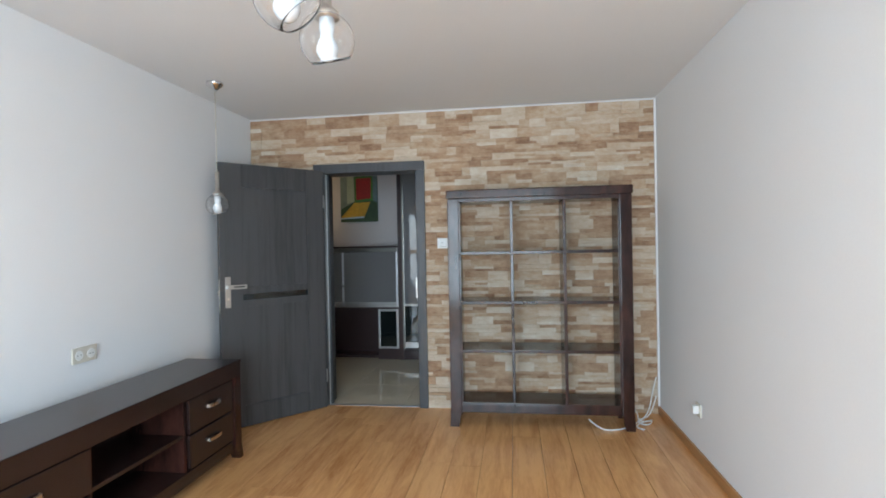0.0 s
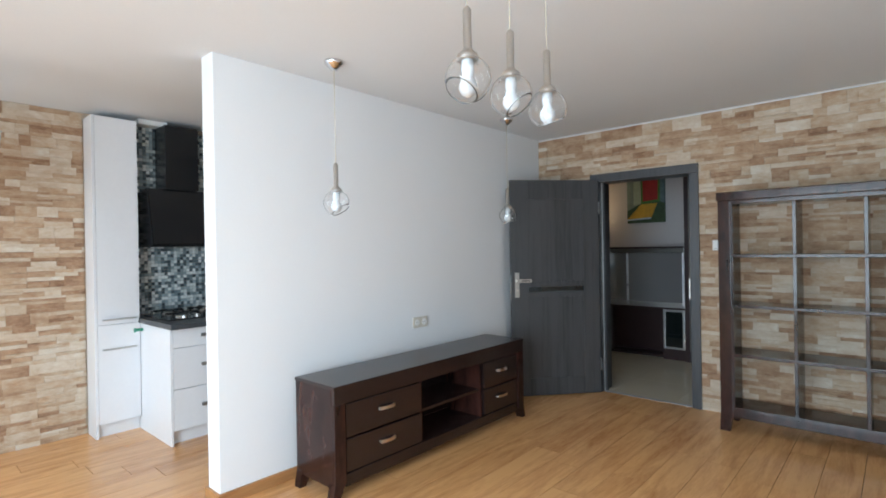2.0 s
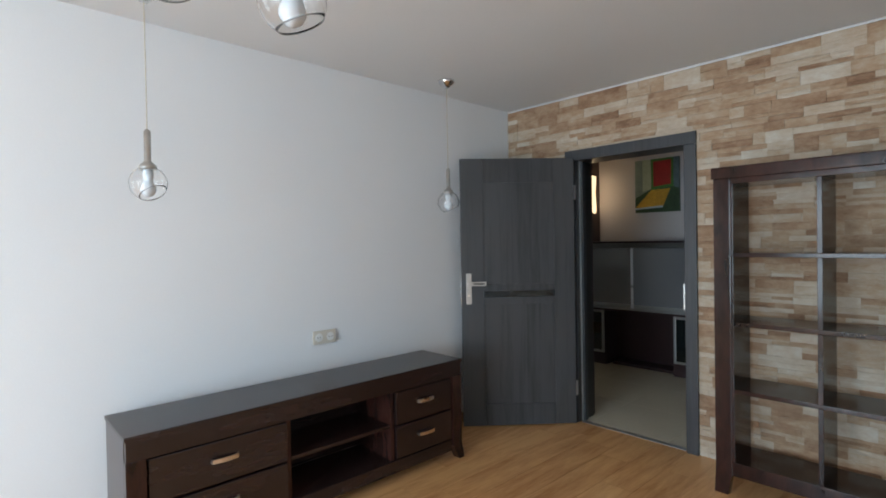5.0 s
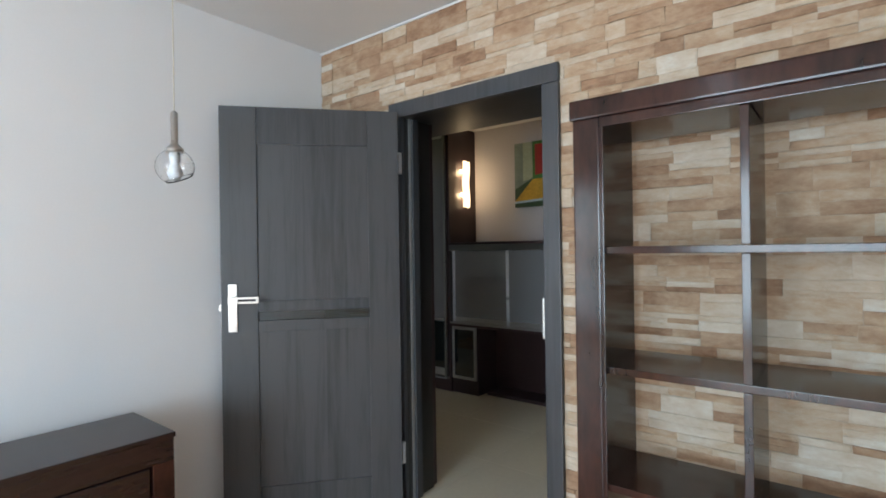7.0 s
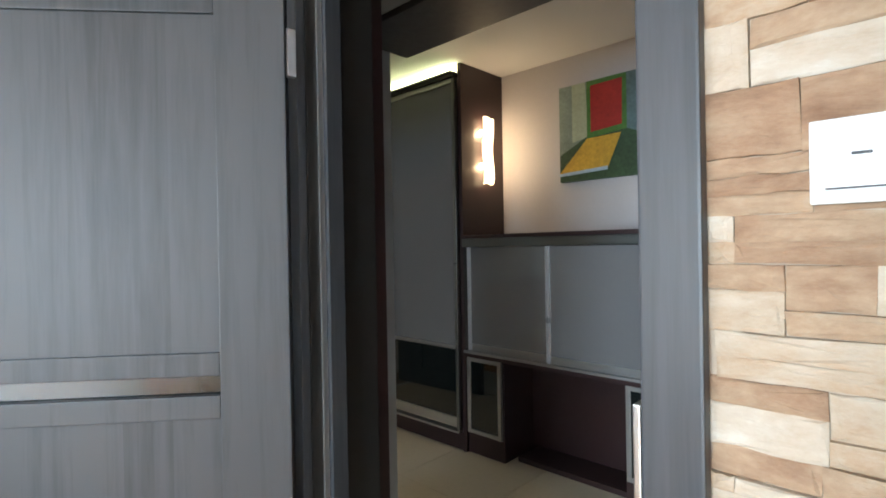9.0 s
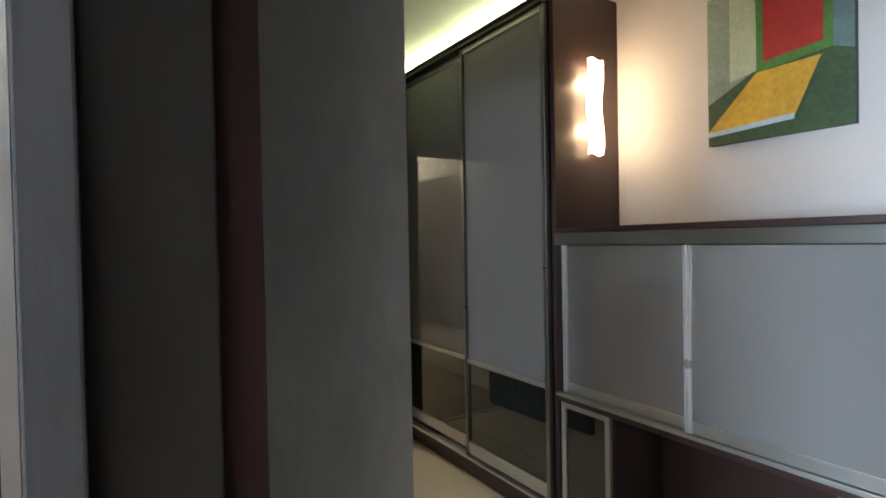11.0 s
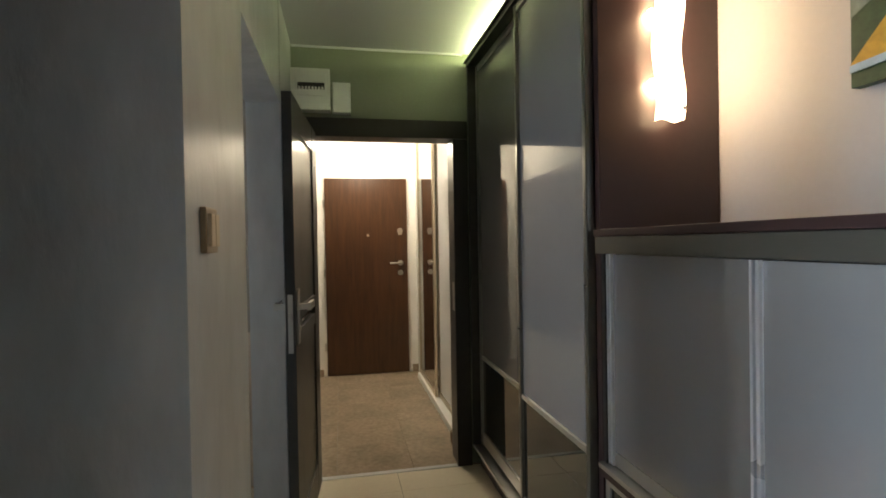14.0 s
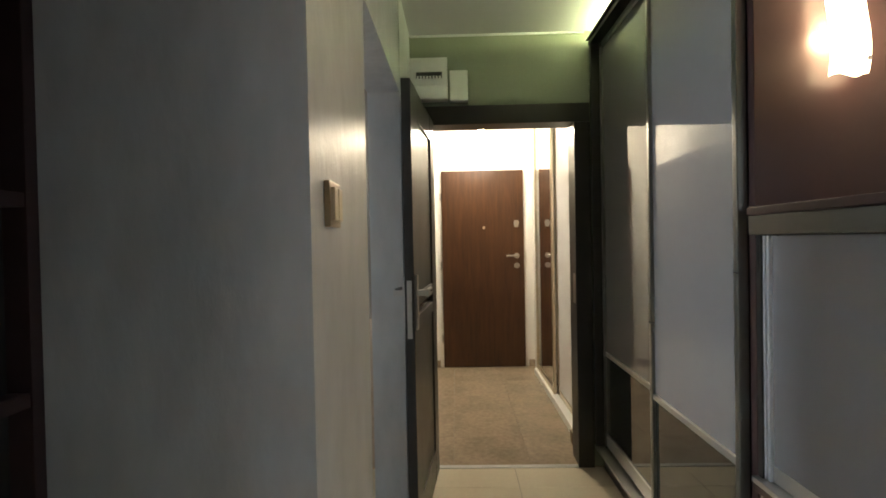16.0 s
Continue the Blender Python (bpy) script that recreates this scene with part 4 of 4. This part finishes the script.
def second_wardrobe():
    d = thing("wardrobe", (-0.3, 6.85, 0), "tall wardrobe with glossy sliding doors beside the desk", "wardrobe")
    part("end_panel", boxes([(-1.170, -1.120, WF - 0.02, 7.088, 0, 2.466)], 0.002), PLUM, d, "dark plum end panel")
    part("plinth", boxes([(-1.12, 0.55, WF, 7.085, 0, 0.12)]), PLUM, d)
    part("cornice", boxes([(-1.12, 0.55, WF - 0.05, 7.085, 2.380, 2.466)], 0.002), PLUM, d)
    sliding_door(d, -1.118, -0.30, WF - 0.01, 0.66, DARKGLASS, SOFTGLASS)
    sliding_door(d, -0.32, 0.55, WF + 0.025, 0.66, DARKGLASS, SOFTGLASS)
    part("back_panel", boxes([(-1.12, 0.55, WF + 0.03, WF + 0.05, 0.121, 2.38)]), BLACKWOOD, d)


second_wardrobe()


def desk_unit():
    x0, x1 = -2.473, -1.172
    d = thing("wall_cabinet", ((x0 + x1) / 2, 6.85, 0.62), "low built-in cabinet with grey sliding glass fronts", "cabinet")
    part("top_board", boxes([(x0, x1, WF - 0.035, 7.088, 1.352, 1.374)], 0.003), PLUM, d, "dark plum top board")
    part("top_rail", boxes([(x0, x1, WF - 0.030, WF + 0.02, 1.300, 1.351)], 0.003), ALUDARK, d, "aluminium top rail")
    part("bottom_board", boxes([(x0, x1, WF - 0.025, 7.088, 0.612, 0.634)], 0.003), PLUM, d)
    part("bottom_rail", boxes([(x0, x1, WF - 0.028, WF + 0.02, 0.635, 0.650)], 0.002), ALU, d, "aluminium lower track")
    part("back_panel", boxes([(x0, x1, WF + 0.04, WF + 0.05, 0.64, 1.35)]), BLACKWOOD, d)
    part("side", boxes([(x0, x0 + 0.02, WF - 0.01, WF + 0.04, 0.641, 1.299)]), BLACKWOOD, d)
    for a, b, y in ((x0 + 0.022, -1.83, WF + 0.018), (-1.868, x1 - 0.004, WF - 0.002)):
        f = part("sliding_front", boxes([(a + 0.020, b - 0.020, y - 0.012, y - 0.006, 0.690, 1.297)]), GREYGLASS, d, "grey glossy glass front")
        for p, q in ((a, a + 0.022), (b - 0.022, b)):
            # Stiles brightened by colour for the daylight they mirror.
            part("stile", boxes([(p, q, y - 0.014, y, 0.652, 1.298), (p, p + 0.007, y - 0.024, y - 0.0141, 0.652, 1.298), (q - 0.009, q, y - 0.022, y - 0.0141, 0.652, 1.298)], 0.0015), ALULIT, f, "grooved aluminium stile")
        part("rail", boxes([(a + 0.022, b - 0.022, y - 0.014, y, 0.652, 0.695)], 0.003), ALU, f, "aluminium rail")
    k = thing("desk_niche", ((x0 + x1) / 2, 6.9, 0), "dark plum knee niche below the cabinet", "desk")
    part("back_board", boxes([(x0, x1, 6.99, 7.085, 0.0, 0.610)]), PLUM, k)
    part("foot_board", boxes([(-2.15, -1.45, 6.76, 6.988, 0.0, 0.03)], 0.002), PLUM, k)
    for a, b, nm in ((x0, -2.19, "pedestal_cabinet"), (-1.44, x1, "pedestal_cabinet")):
        p = thing(nm, ((a + b) / 2, 6.9, 0), "dark pedestal cabinet with aluminium framed glass door", "cabinet", "pedestals under the desk")
        part("body", boxes([(a, b, WF + 0.012, 6.988, 0.0, 0.610)], 0.002), PLUM, p)
        y = WF + 0.010
        f = part("door", boxes([(a + 0.032, b - 0.032, y - 0.012, y - 0.004, 0.156, 0.586)]), DARKGLASS, p, "black glass door")
        for u, v in ((a + 0.01, a + 0.034), (b - 0.034, b - 0.010)):
            part("stile", boxes([(u, v, y - 0.02, y, 0.135, 0.607)], 0.002), ALU, f, "aluminium stile")
        for u, v in ((0.584, 0.607), (0.135, 0.158)):
            part("rail", boxes([(a + 0.034, b - 0.034, y - 0.02, y, u, v)], 0.002), ALU, f, "aluminium rail")


desk_unit()


def sconce():
    yc = 6.878
    d = thing("wall_sconce", (-2.475, yc, 1.94), "lit wavy opal glass wall sconce", "wall lamp")
    part("back_plate", boxes([(-2.4755, -2.468, yc - 0.004, yc + 0.012, 1.80, 2.08)], 0.003), CHROME, d)
    bm = bmesh.new()
    n, rows = 10, []
    for k in range(n * 2 + 1):
        z = 1.707 + 0.435 * k / (2 * n)
        wave = 0.008 * math.sin(k / (2 * n) * 9.0)
        rows.append([(-2.432 + 0.012 * math.cos(math.pi * (u - 0.5)) , yc - 0.05 + 0.100 * u + wave, z + (0.006 * math.sin(u * 8) if k in (0, 2 * n) else 0)) for u in [j / 8 for j in range(9)]])
    front = [[bm.verts.new(p) for p in r] for r in rows]
    back = [[bm.verts.new((p[0] - 0.006, p[1], p[2])) for p in r] for r in rows]
    for g in (front, back):
        for a, b in zip(g, g[1:]):
            for k in range(8):
                bm.faces.new((a[k], a[k + 1], b[k + 1], b[k]))
    edge = [(0, k) for k in range(9)] + [(r, 8) for r in range(1, len(rows))] + [(len(rows) - 1, k) for k in range(7, -1, -1)] + [(r, 0) for r in range(len(rows) - 2, 0, -1)]
    for (a, b), (c, e) in zip(edge, edge[1:] + edge[:1]):
        bm.faces.new((front[a][b], front[c][e], back[c][e], back[a][b]))
    part("glass_shade", bm, SCONCE, d, "glowing opal glass", True).visible_shadow = False
    for z in (1.83, 2.05):
        bm = bmesh.new()
        bmesh.ops.create_uvsphere(bm, u_segments=16, v_segments=10, radius=0.012, matrix=Matrix.Translation((-2.455, yc - 0.047, z)))
        part("bulb", bm, LAMPON, d, "lit bulb", True)
    for z in (1.745, 2.13):
        bm = bmesh.new()
        tube(bm, (-2.474, yc + 0.035, z), (-2.410, yc + 0.035, z), 0.006, n=10)
        part("screw", bm, CHROME, d)


sconce()


def painting():
    x0, x1, y, z0, z1 = -2.010, -1.518, 7.06, 1.690, 2.277
    d = thing("painting", ((x0 + x1) / 2, 7.07, z0), "abstract canvas of red window and yellow light", "painting")
    w, h = x1 - x0, z1 - z0

    def paint(name, c, c2):
        return surface(name, c, 0.55, vary=c2, scale=9, relief=0.0008, fine=50)
    part("canvas", boxes([(x0, x1, y, 7.088, z0, z1)], 0.002), paint("paint_dark_green", (0.035, 0.075, 0.03), 0.5), d)
    fields = [("grey_field", [(0.0, 1.0), (0.42, 1.0), (0.42, 0.46), (0.0, 0.28)], paint("paint_grey_green", (0.22, 0.27, 0.22), 0.35)),
              ("pale_field", [(0.18, 1.0), (0.36, 1.0), (0.40, 0.44), (0.18, 0.40)], paint("paint_pale_green", (0.40, 0.44, 0.30), 0.2)),
              ("blue_field", [(0.88, 1.0), (1.0, 1.0), (1.0, 0.42), (0.88, 0.46)], paint("paint_blue_grey", (0.10, 0.16, 0.17), 0.4)),
              ("green_frame", [(0.38, 1.0), (0.88, 1.0), (0.88, 0.46), (0.38, 0.42)], paint("paint_bright_green", (0.06, 0.17, 0.03), 0.4)),
              ("red_field", [(0.43, 0.95), (0.83, 0.96), (0.82, 0.51), (0.43, 0.48)], paint("paint_red", (0.34, 0.018, 0.014), 0.25)),
              ("yellow_field", [(0.38, 0.42), (0.81, 0.43), (0.64, 0.10), (0.0, 0.09)], paint("paint_yellow", (0.58, 0.33, 0.03), 0.3)),
              ("blue_line", [(0.0, 0.09), (0.64, 0.12), (0.64, 0.085), (0.0, 0.06)], paint("paint_sky_blue", (0.42, 0.55, 0.66), 0.2))]
    for k, (nm, poly, mat) in enumerate(fields):
        bm = bmesh.new()
        prism(bm, [(x0 + u * w, z0 + v * h) for u, v in poly], "y", y - 0.0006 * (k + 1), y + 0.001)
        part(nm, bm, mat, d)


painting()


def hall_bookcase():
    x0, x1, y0, y1 = -1.928, -1.425, 5.102, 5.150
    d = thing("bookcase", ((x0 + x1) / 2, (y0 + y1) / 2, 0), "shallow dark open bookcase beside the doorway", "bookcase")
    part("side_panel", boxes([(x0, x0 + 0.025, y0, y1, 0, 2.10)], 0.002), PLUM, d)
    part("side_panel", boxes([(x1 - 0.025, x1, y0, y1, 0, 2.10)], 0.002), PLUM, d)
    part("back_panel", boxes([(x0 + 0.025, x1 - 0.025, y0, y0 + 0.006, 0, 2.10)]), BLACKWOOD, d)
    for z in (0.05, 0.40, 0.72, 1.05, 1.38, 1.72, 2.085):
        part("shelf", boxes([(x0 + 0.026, x1 - 0.026, y0 + 0.007, y1 - 0.002, z - 0.012, z + 0.012)], 0.002), PLUM, d)


hall_bookcase()
oc = thing("overhead_cabinet", (-0.7, 5.5, 2.1), "dark overhead cabinet above the doorway", "cabinet")
part("bottom_board", boxes([(-1.925, 0.55, 5.40, 5.70, 2.10, 2.125)], 0.002), FRAMEWOOD, oc)
for a, b in ((-1.925, -1.15), (-1.148, -0.30), (-0.298, 0.55)):
    part("door", boxes([(a, b, 5.68, 5.70, 2.127, 2.466)], 0.002), FRAMEWOOD, oc)


def wall_switch_hall():
    d = thing("light_switch", (-2.058, 5.615, 1.365), "champagne double light switch on grey plaster", "switch")
    gold = surface("champagne_plastic", (0.34, 0.26, 0.16), 0.3, 0.4, vary=0.05)
    pale = surface("pale_champagne_plastic", (0.58, 0.49, 0.35), 0.35, vary=0.04)
    part("cover", boxes([(-2.101, -2.015, 5.6125, 5.624, 1.330, 1.416)], 0.003), gold, d)
    part("rocker", boxes([(-2.089, -2.060, 5.622, 5.631, 1.342, 1.404)], 0.002), pale, d)
    part("rocker", boxes([(-2.056, -2.027, 5.622, 5.631, 1.342, 1.404)], 0.002), pale, d)


wall_switch_hall()


def fuse_box():
    d = thing("fuse_box", (-3.97, 5.72, 2.09), "white fuse box with a row of breakers", "fuse box")
    x = -3.999
    part("housing", boxes([(x, x + 0.075, 5.614, 5.826, 2.088, 2.318)], 0.006), PLASTIC, d)
    part("window_flap", boxes([(x + 0.075, x + 0.080, 5.640, 5.806, 2.165, 2.285)], 0.003), PLASTIC, d)
    part("breaker_slot", boxes([(x + 0.079, x + 0.082, 5.652, 5.796, 2.200, 2.236)]), DARKHOLE, d)
    for k in range(8):
        y = 5.656 + 0.0176 * k
        part("breaker", boxes([(x + 0.081, x + 0.087, y, y + 0.011, 2.197, 2.213)], 0.001), PLASTIC, d, "white breaker lever")
    b = thing("bell_box", (-4.0, 5.888, 2.083), "small white doorbell box on olive wall", "box")
    part("housing", boxes([(x, x + 0.045, 5.838, 5.939, 2.083, 2.255)], 0.008), PLASTIC, b)


fuse_box()


def mirror_wardrobe():
    d = thing("mirror_wardrobe", (-5.2, 6.8, 0), "entry wardrobe with mirror and white sliding doors", "wardrobe")
    gold = surface("champagne_aluminium", (0.62, 0.54, 0.42), 0.3, 1.0, vary=0.05)
    part("track", boxes([(-6.06, -4.345, 6.60, 6.695, 0.0, 0.05)], 0.003), PLASTIC, d, "white floor track")
    part("top_track", boxes([(-6.06, -4.345, 6.60, 6.695, 2.42, 2.466)], 0.003), gold, d)
    y = 6.622
    for a, b, mat in ((-6.05, -5.20, MIRROR), (-5.23, -4.35, LACQUER)):
        leaf = part("sliding_door", boxes([(a + 0.028, b - 0.028, y + 0.010, y + 0.018, 0.088, 2.392)]), mat, d, "mirror door" if mat is MIRROR else "white panel door")
        for u, v in ((a, a + 0.03), (b - 0.03, b)):
            part("stile", boxes([(u, v, y, y + 0.025, 0.05, 2.42)], 0.003), gold, leaf, "champagne aluminium stile")
        for u, v in ((0.05, 0.09), (2.39, 2.42)):
            part("rail", boxes([(a + 0.03, b - 0.03, y, y + 0.025, u, v)], 0.003), gold, leaf, "champagne aluminium rail")
        y += 0.035


mirror_wardrobe()


def coat_panel():
    d = thing("coat_panel", (-5.2, 5.54, 0.48), "grey wall panel with steel coat hooks", "coat rack")
    grey = surface("grey_panel_laminate", (0.20, 0.19, 0.19), 0.5, vary=0.05)
    part("panel", boxes([(-6.20, -4.30, 5.531, 5.550, 0.48, 1.97)], 0.002), grey, d)
    for k in range(8):
        x = -4.42 - 0.21 * k
        part("hook", boxes([(x - 0.012, x + 0.012, 5.550, 5.554, 1.84, 1.92), (x - 0.008, x + 0.008, 5.554, 5.595, 1.845, 1.857), (x - 0.008, x + 0.008, 5.585, 5.595, 1.857, 1.90)], 0.001), STEEL, d, "steel hook")


coat_panel()


def entry_spot():
    d = thing("ceiling_spot", (-6.02, 6.12, 2.49), "small white ceiling spotlight, lit", "ceiling lamp")
    bm = bmesh.new()
    lathe(bm, (-6.02, 6.12, HALL_Z), [(0.001, -0.03), (0.05, -0.03), (0.055, -0.02), (0.055, 0.0), (0.001, 0.0)])
    part("base", bm, PLASTIC, d, "", True)
    bm = bmesh.new()
    tube(bm, (-6.02, 6.12, HALL_Z - 0.03), (-6.02, 6.12, HALL_Z - 0.07), 0.008, n=10)
    tube(bm, (-6.04, 6.12, HALL_Z - 0.06), (-6.00, 6.12, HALL_Z - 0.11), 0.028, 0.036, n=16)
    part("spot_head", bm, CHROME, d)
    bm = bmesh.new()
    bmesh.ops.create_uvsphere(bm, u_segments=16, v_segments=10, radius=0.026, matrix=Matrix.Translation((-5.995, 6.12, HALL_Z - 0.118)))
    part("bulb", bm, LAMPON, d, "lit bulb", True)


entry_spot()

# ---- pieces: planks, tiles, mosaic, stone ----


def piece(name, me, place, parent):
    ob = new(name, me)
    ob.location = place
    ob.parent = parent
    return ob


def planks():
    rng = random.Random(4)
    wide, long = 0.193, 1.285
    bm0 = boxes([(-wide / 2 + 0.0006, wide / 2 - 0.0006, -long / 2 + 0.0006, long / 2 - 0.0006, -0.012, 0.0)])
    for v in bm0.verts:
        if v.co.z > -0.001:
            v.co.x *= 0.992
            v.co.y *= 0.9988
    full = mesh_of("plank", bm0, PLANK)
    x = ROOM_E - wide / 2 - 0.002
    while x > ROOM_W - wide:
        y = ROOM_S - rng.uniform(0.0, long)
        while y < 4.93:
            a, b = max(y, ROOM_S), min(y + long, 4.925)
            if b - a > 0.03:
                if b - a > long - 0.01:
                    me = full
                else:
                    bm = boxes([(-wide / 2 + 0.0006, wide / 2 - 0.0006, -(b - a) / 2 + 0.0006, (b - a) / 2 - 0.0006, -0.012, 0.0)])
                    me = mesh_of("plank", bm, PLANK)
                piece("plank", me, (x, (a + b) / 2, 0), floor)
            y += long
        x -= wide


def floor_tiles(name, parent, x0, x1, y0, y1, size_x, size_y, ox, oy, mat, gap):
    bm = boxes([(-size_x / 2 + gap, size_x / 2 - gap, -size_y / 2 + gap, size_y / 2 - gap, -0.008, 0.0)])
    me = mesh_of(name, bm, mat)
    i = math.floor((x0 - ox) / size_x)
    while ox + i * size_x < x1:
        j = math.floor((y0 - oy) / size_y)
        while oy + j * size_y < y1:
            a0, a1 = max(x0, ox + i * size_x), min(x1, ox + (i + 1) * size_x)
            b0, b1 = max(y0, oy + j * size_y), min(y1, oy + (j + 1) * size_y)
            if a1 - a0 > 0.02 and b1 - b0 > 0.02:
                whole = a1 - a0 > size_x - 0.001 and b1 - b0 > size_y - 0.001
                m = me if whole else mesh_of(name, boxes([((a0 - a1) / 2 + gap, (a1 - a0) / 2 - gap, (b0 - b1) / 2 + gap, (b1 - b0) / 2 - gap, -0.008, 0.0)]), mat)
                piece(name, m, ((a0 + a1) / 2, (b0 + b1) / 2, 0), parent)
            j += 1
        i += 1


def stone_layout(rng, u0, u1, z0, z1):
    """Cells (u, width, z, height): tall courses whose segments are split again into thin strips."""
    cells = []
    z = z0
    while z < z1 - 0.01:
        h = rng.choice((0.055, 0.066, 0.078))
        if z + h > z1 - 0.04:
            h = z1 - z
        u = u0 - rng.uniform(0, 0.2)
        while u < u1:
            w = rng.uniform(0.13, 0.30)
            cuts = rng.choice(((1.0,), (0.45, 1.0), (0.36, 1.0), (0.62, 1.0), (1.0,), (0.55, 1.0), (0.36, 0.68, 1.0)))
            low = 0.0
            for c in cuts:
                part_at = rng.uniform(0.3, 0.7)
                halves = ((0.0, part_at), (part_at, 1.0)) if w > 0.2 and rng.random() < 0.45 else ((0.0, 1.0),)
                for p, q in halves:
                    cells.append((u + p * w, (q - p) * w, z + low * h, (c - low) * h))
                low = c
            u += w
        z += h
    return cells


def stones(parent, u0, u1, z0, z1, holes, near, seed, to_world):
    """Split stone strips; those inside the stretch near become objects, the rest one mesh."""
    rng = random.Random(seed)
    rest = bmesh.new()
    single = 0
    for u, w, z, h in stone_layout(rng, u0, u1, z0, z1):
        spans = [(max(u, u0), min(u + w, u1))]
        top = z + h
        for hu0, hu1, hz1 in holes:
            if z < hz1 - 0.012:
                kept = []
                for a, b in spans:
                    if b <= hu0 or a >= hu1:
                        kept.append((a, b))
                    else:
                        if a < hu0:
                            kept.append((a, hu0))
                        if b > hu1:
                            kept.append((hu1, b))
                spans = kept
        for a, b in spans:
            if b - a < 0.012:
                continue
            ww, hh = b - a, h
            depth = rng.choice((0.0165, 0.0180, 0.0192, 0.0206, 0.0222))
            alone = near[0] < (a + b) / 2 < near[1] and near[2] < z < near[3] and single < 300
            bm = bmesh.new() if alone else rest
            cu, cz = (a + b) / 2, z + h / 2
            lu, lz = (0, 0) if alone else (cu, cz)
            # a chipped outline, a worn shoulder and an uneven face
            outline = ((-1, -1), (-0.45, -1), (0.1, -1), (0.55, -1), (1, -1), (1, 1), (0.5, 1), (0.0, 1), (-0.5, 1), (-1, 1))
            back, rim, face = [], [], []
            lean = rng.uniform(-0.0016, 0.0016)
            for p, q in outline:
                wu, wz = rng.uniform(-0.0010, 0.0016), rng.uniform(-0.0012, 0.0018)
                pu, pz = p * (ww / 2 - wu), q * (hh / 2 - wz)
                back.append(bm.verts.new(to_world(lu + p * ww / 2, 0.0, lz + q * hh / 2, not alone)))
                rim.append(bm.verts.new(to_world(lu + pu, depth - rng.uniform(0.0002, 0.0022) + lean * q, lz + pz, not alone)))
                iu, iz = p * max(ww / 2 - 0.006 - rng.uniform(0, 0.006), ww * 0.25), q * max(hh / 2 - 0.003 - rng.uniform(0, 0.004), hh * 0.22)
                face.append(bm.verts.new(to_world(lu + iu, depth + rng.uniform(-0.0010, 0.0014) + lean * q, lz + iz, not alone)))
            mid = bm.verts.new(to_world(lu + rng.uniform(-0.25, 0.25) * ww, depth + rng.uniform(-0.0012, 0.0022), lz + rng.uniform(-0.15, 0.15) * hh, not alone))
            for k in range(10):
                n = (k + 1) % 10
                bm.faces.new((face[k], face[n], mid))
                bm.faces.new((rim[k], rim[n], face[n], face[k]))
                bm.faces.new((back[k], back[n], rim[n], rim[k]))
            if alone:
                piece("stone", mesh_of("stone", bm, STONE), to_world(cu, 0.0, cz, True), parent)
                single += 1
    ob = part("stone_strips", rest, STONE)
    ob.parent = parent
    tagged(ob, kind="stuff")


def stone_north(u, d, z, absolute):
    return (u, (STONE_Y if absolute else 0.0) - d, z)


def stone_west(u, d, z, absolute):
    return ((ROOM_W if absolute else 0.0) + d, u, z)


def mosaic(parent):
    s = 0.0262
    rest = bmesh.new()
    me = mesh_of("tile", boxes([(0, 0.006, -s / 2 + 0.001, s / 2 - 0.001, -s / 2 + 0.001, s / 2 - 0.001)]), MOSAIC)
    k = 0
    z = 0.89 + s / 2
    while z < 2.46:
        y = 1.66 + s / 2
        while y < 2.75:
            if 1.70 < y < 2.16 and 0.9 < z < 1.34 and k < 300:
                piece("tile", me, (ROOM_W + 0.012, y, z), parent)
                k += 1
            else:
                box(rest, ROOM_W + 0.012, ROOM_W + 0.018, y - s / 2 + 0.001, y + s / 2 - 0.001, z - s / 2 + 0.001, z + s / 2 - 0.001)
            y += s
        z += s
    ob = part("mosaic_tiles", rest, MOSAIC)
    ob.parent = parent
    tagged(ob, kind="stuff")
    bed = part("mosaic_bed", boxes([(ROOM_W, ROOM_W + 0.0135, 1.65, 5.5, 0.86, 2.48)]), GROUT)
    bed.parent = parent


planks()
floor_tiles("floor_tile", floor_hall, -3.99, 0.6, 4.945, 7.09, 0.60, 0.60, -3.755, 6.167, TILE, 0.0012)
floor_tiles("floor_tile", floor_entry, -6.34, -4.0, 5.53, 7.2, 0.45, 0.45, -4.0, 5.82, SLATE, 0.001)
stones(wall_north, -2.073, ROOM_E - 0.015, 0.0, 2.488, [(-1.492, -0.527, 2.078)], (-0.55, ROOM_E, 0.9, 2.2), 11, stone_north)
stones(wall_west, ROOM_S, 1.343, 0.0, 2.50, [], (0.2, 1.35, 0.9, 2.2), 12, stone_west)
mosaic(wall_west)
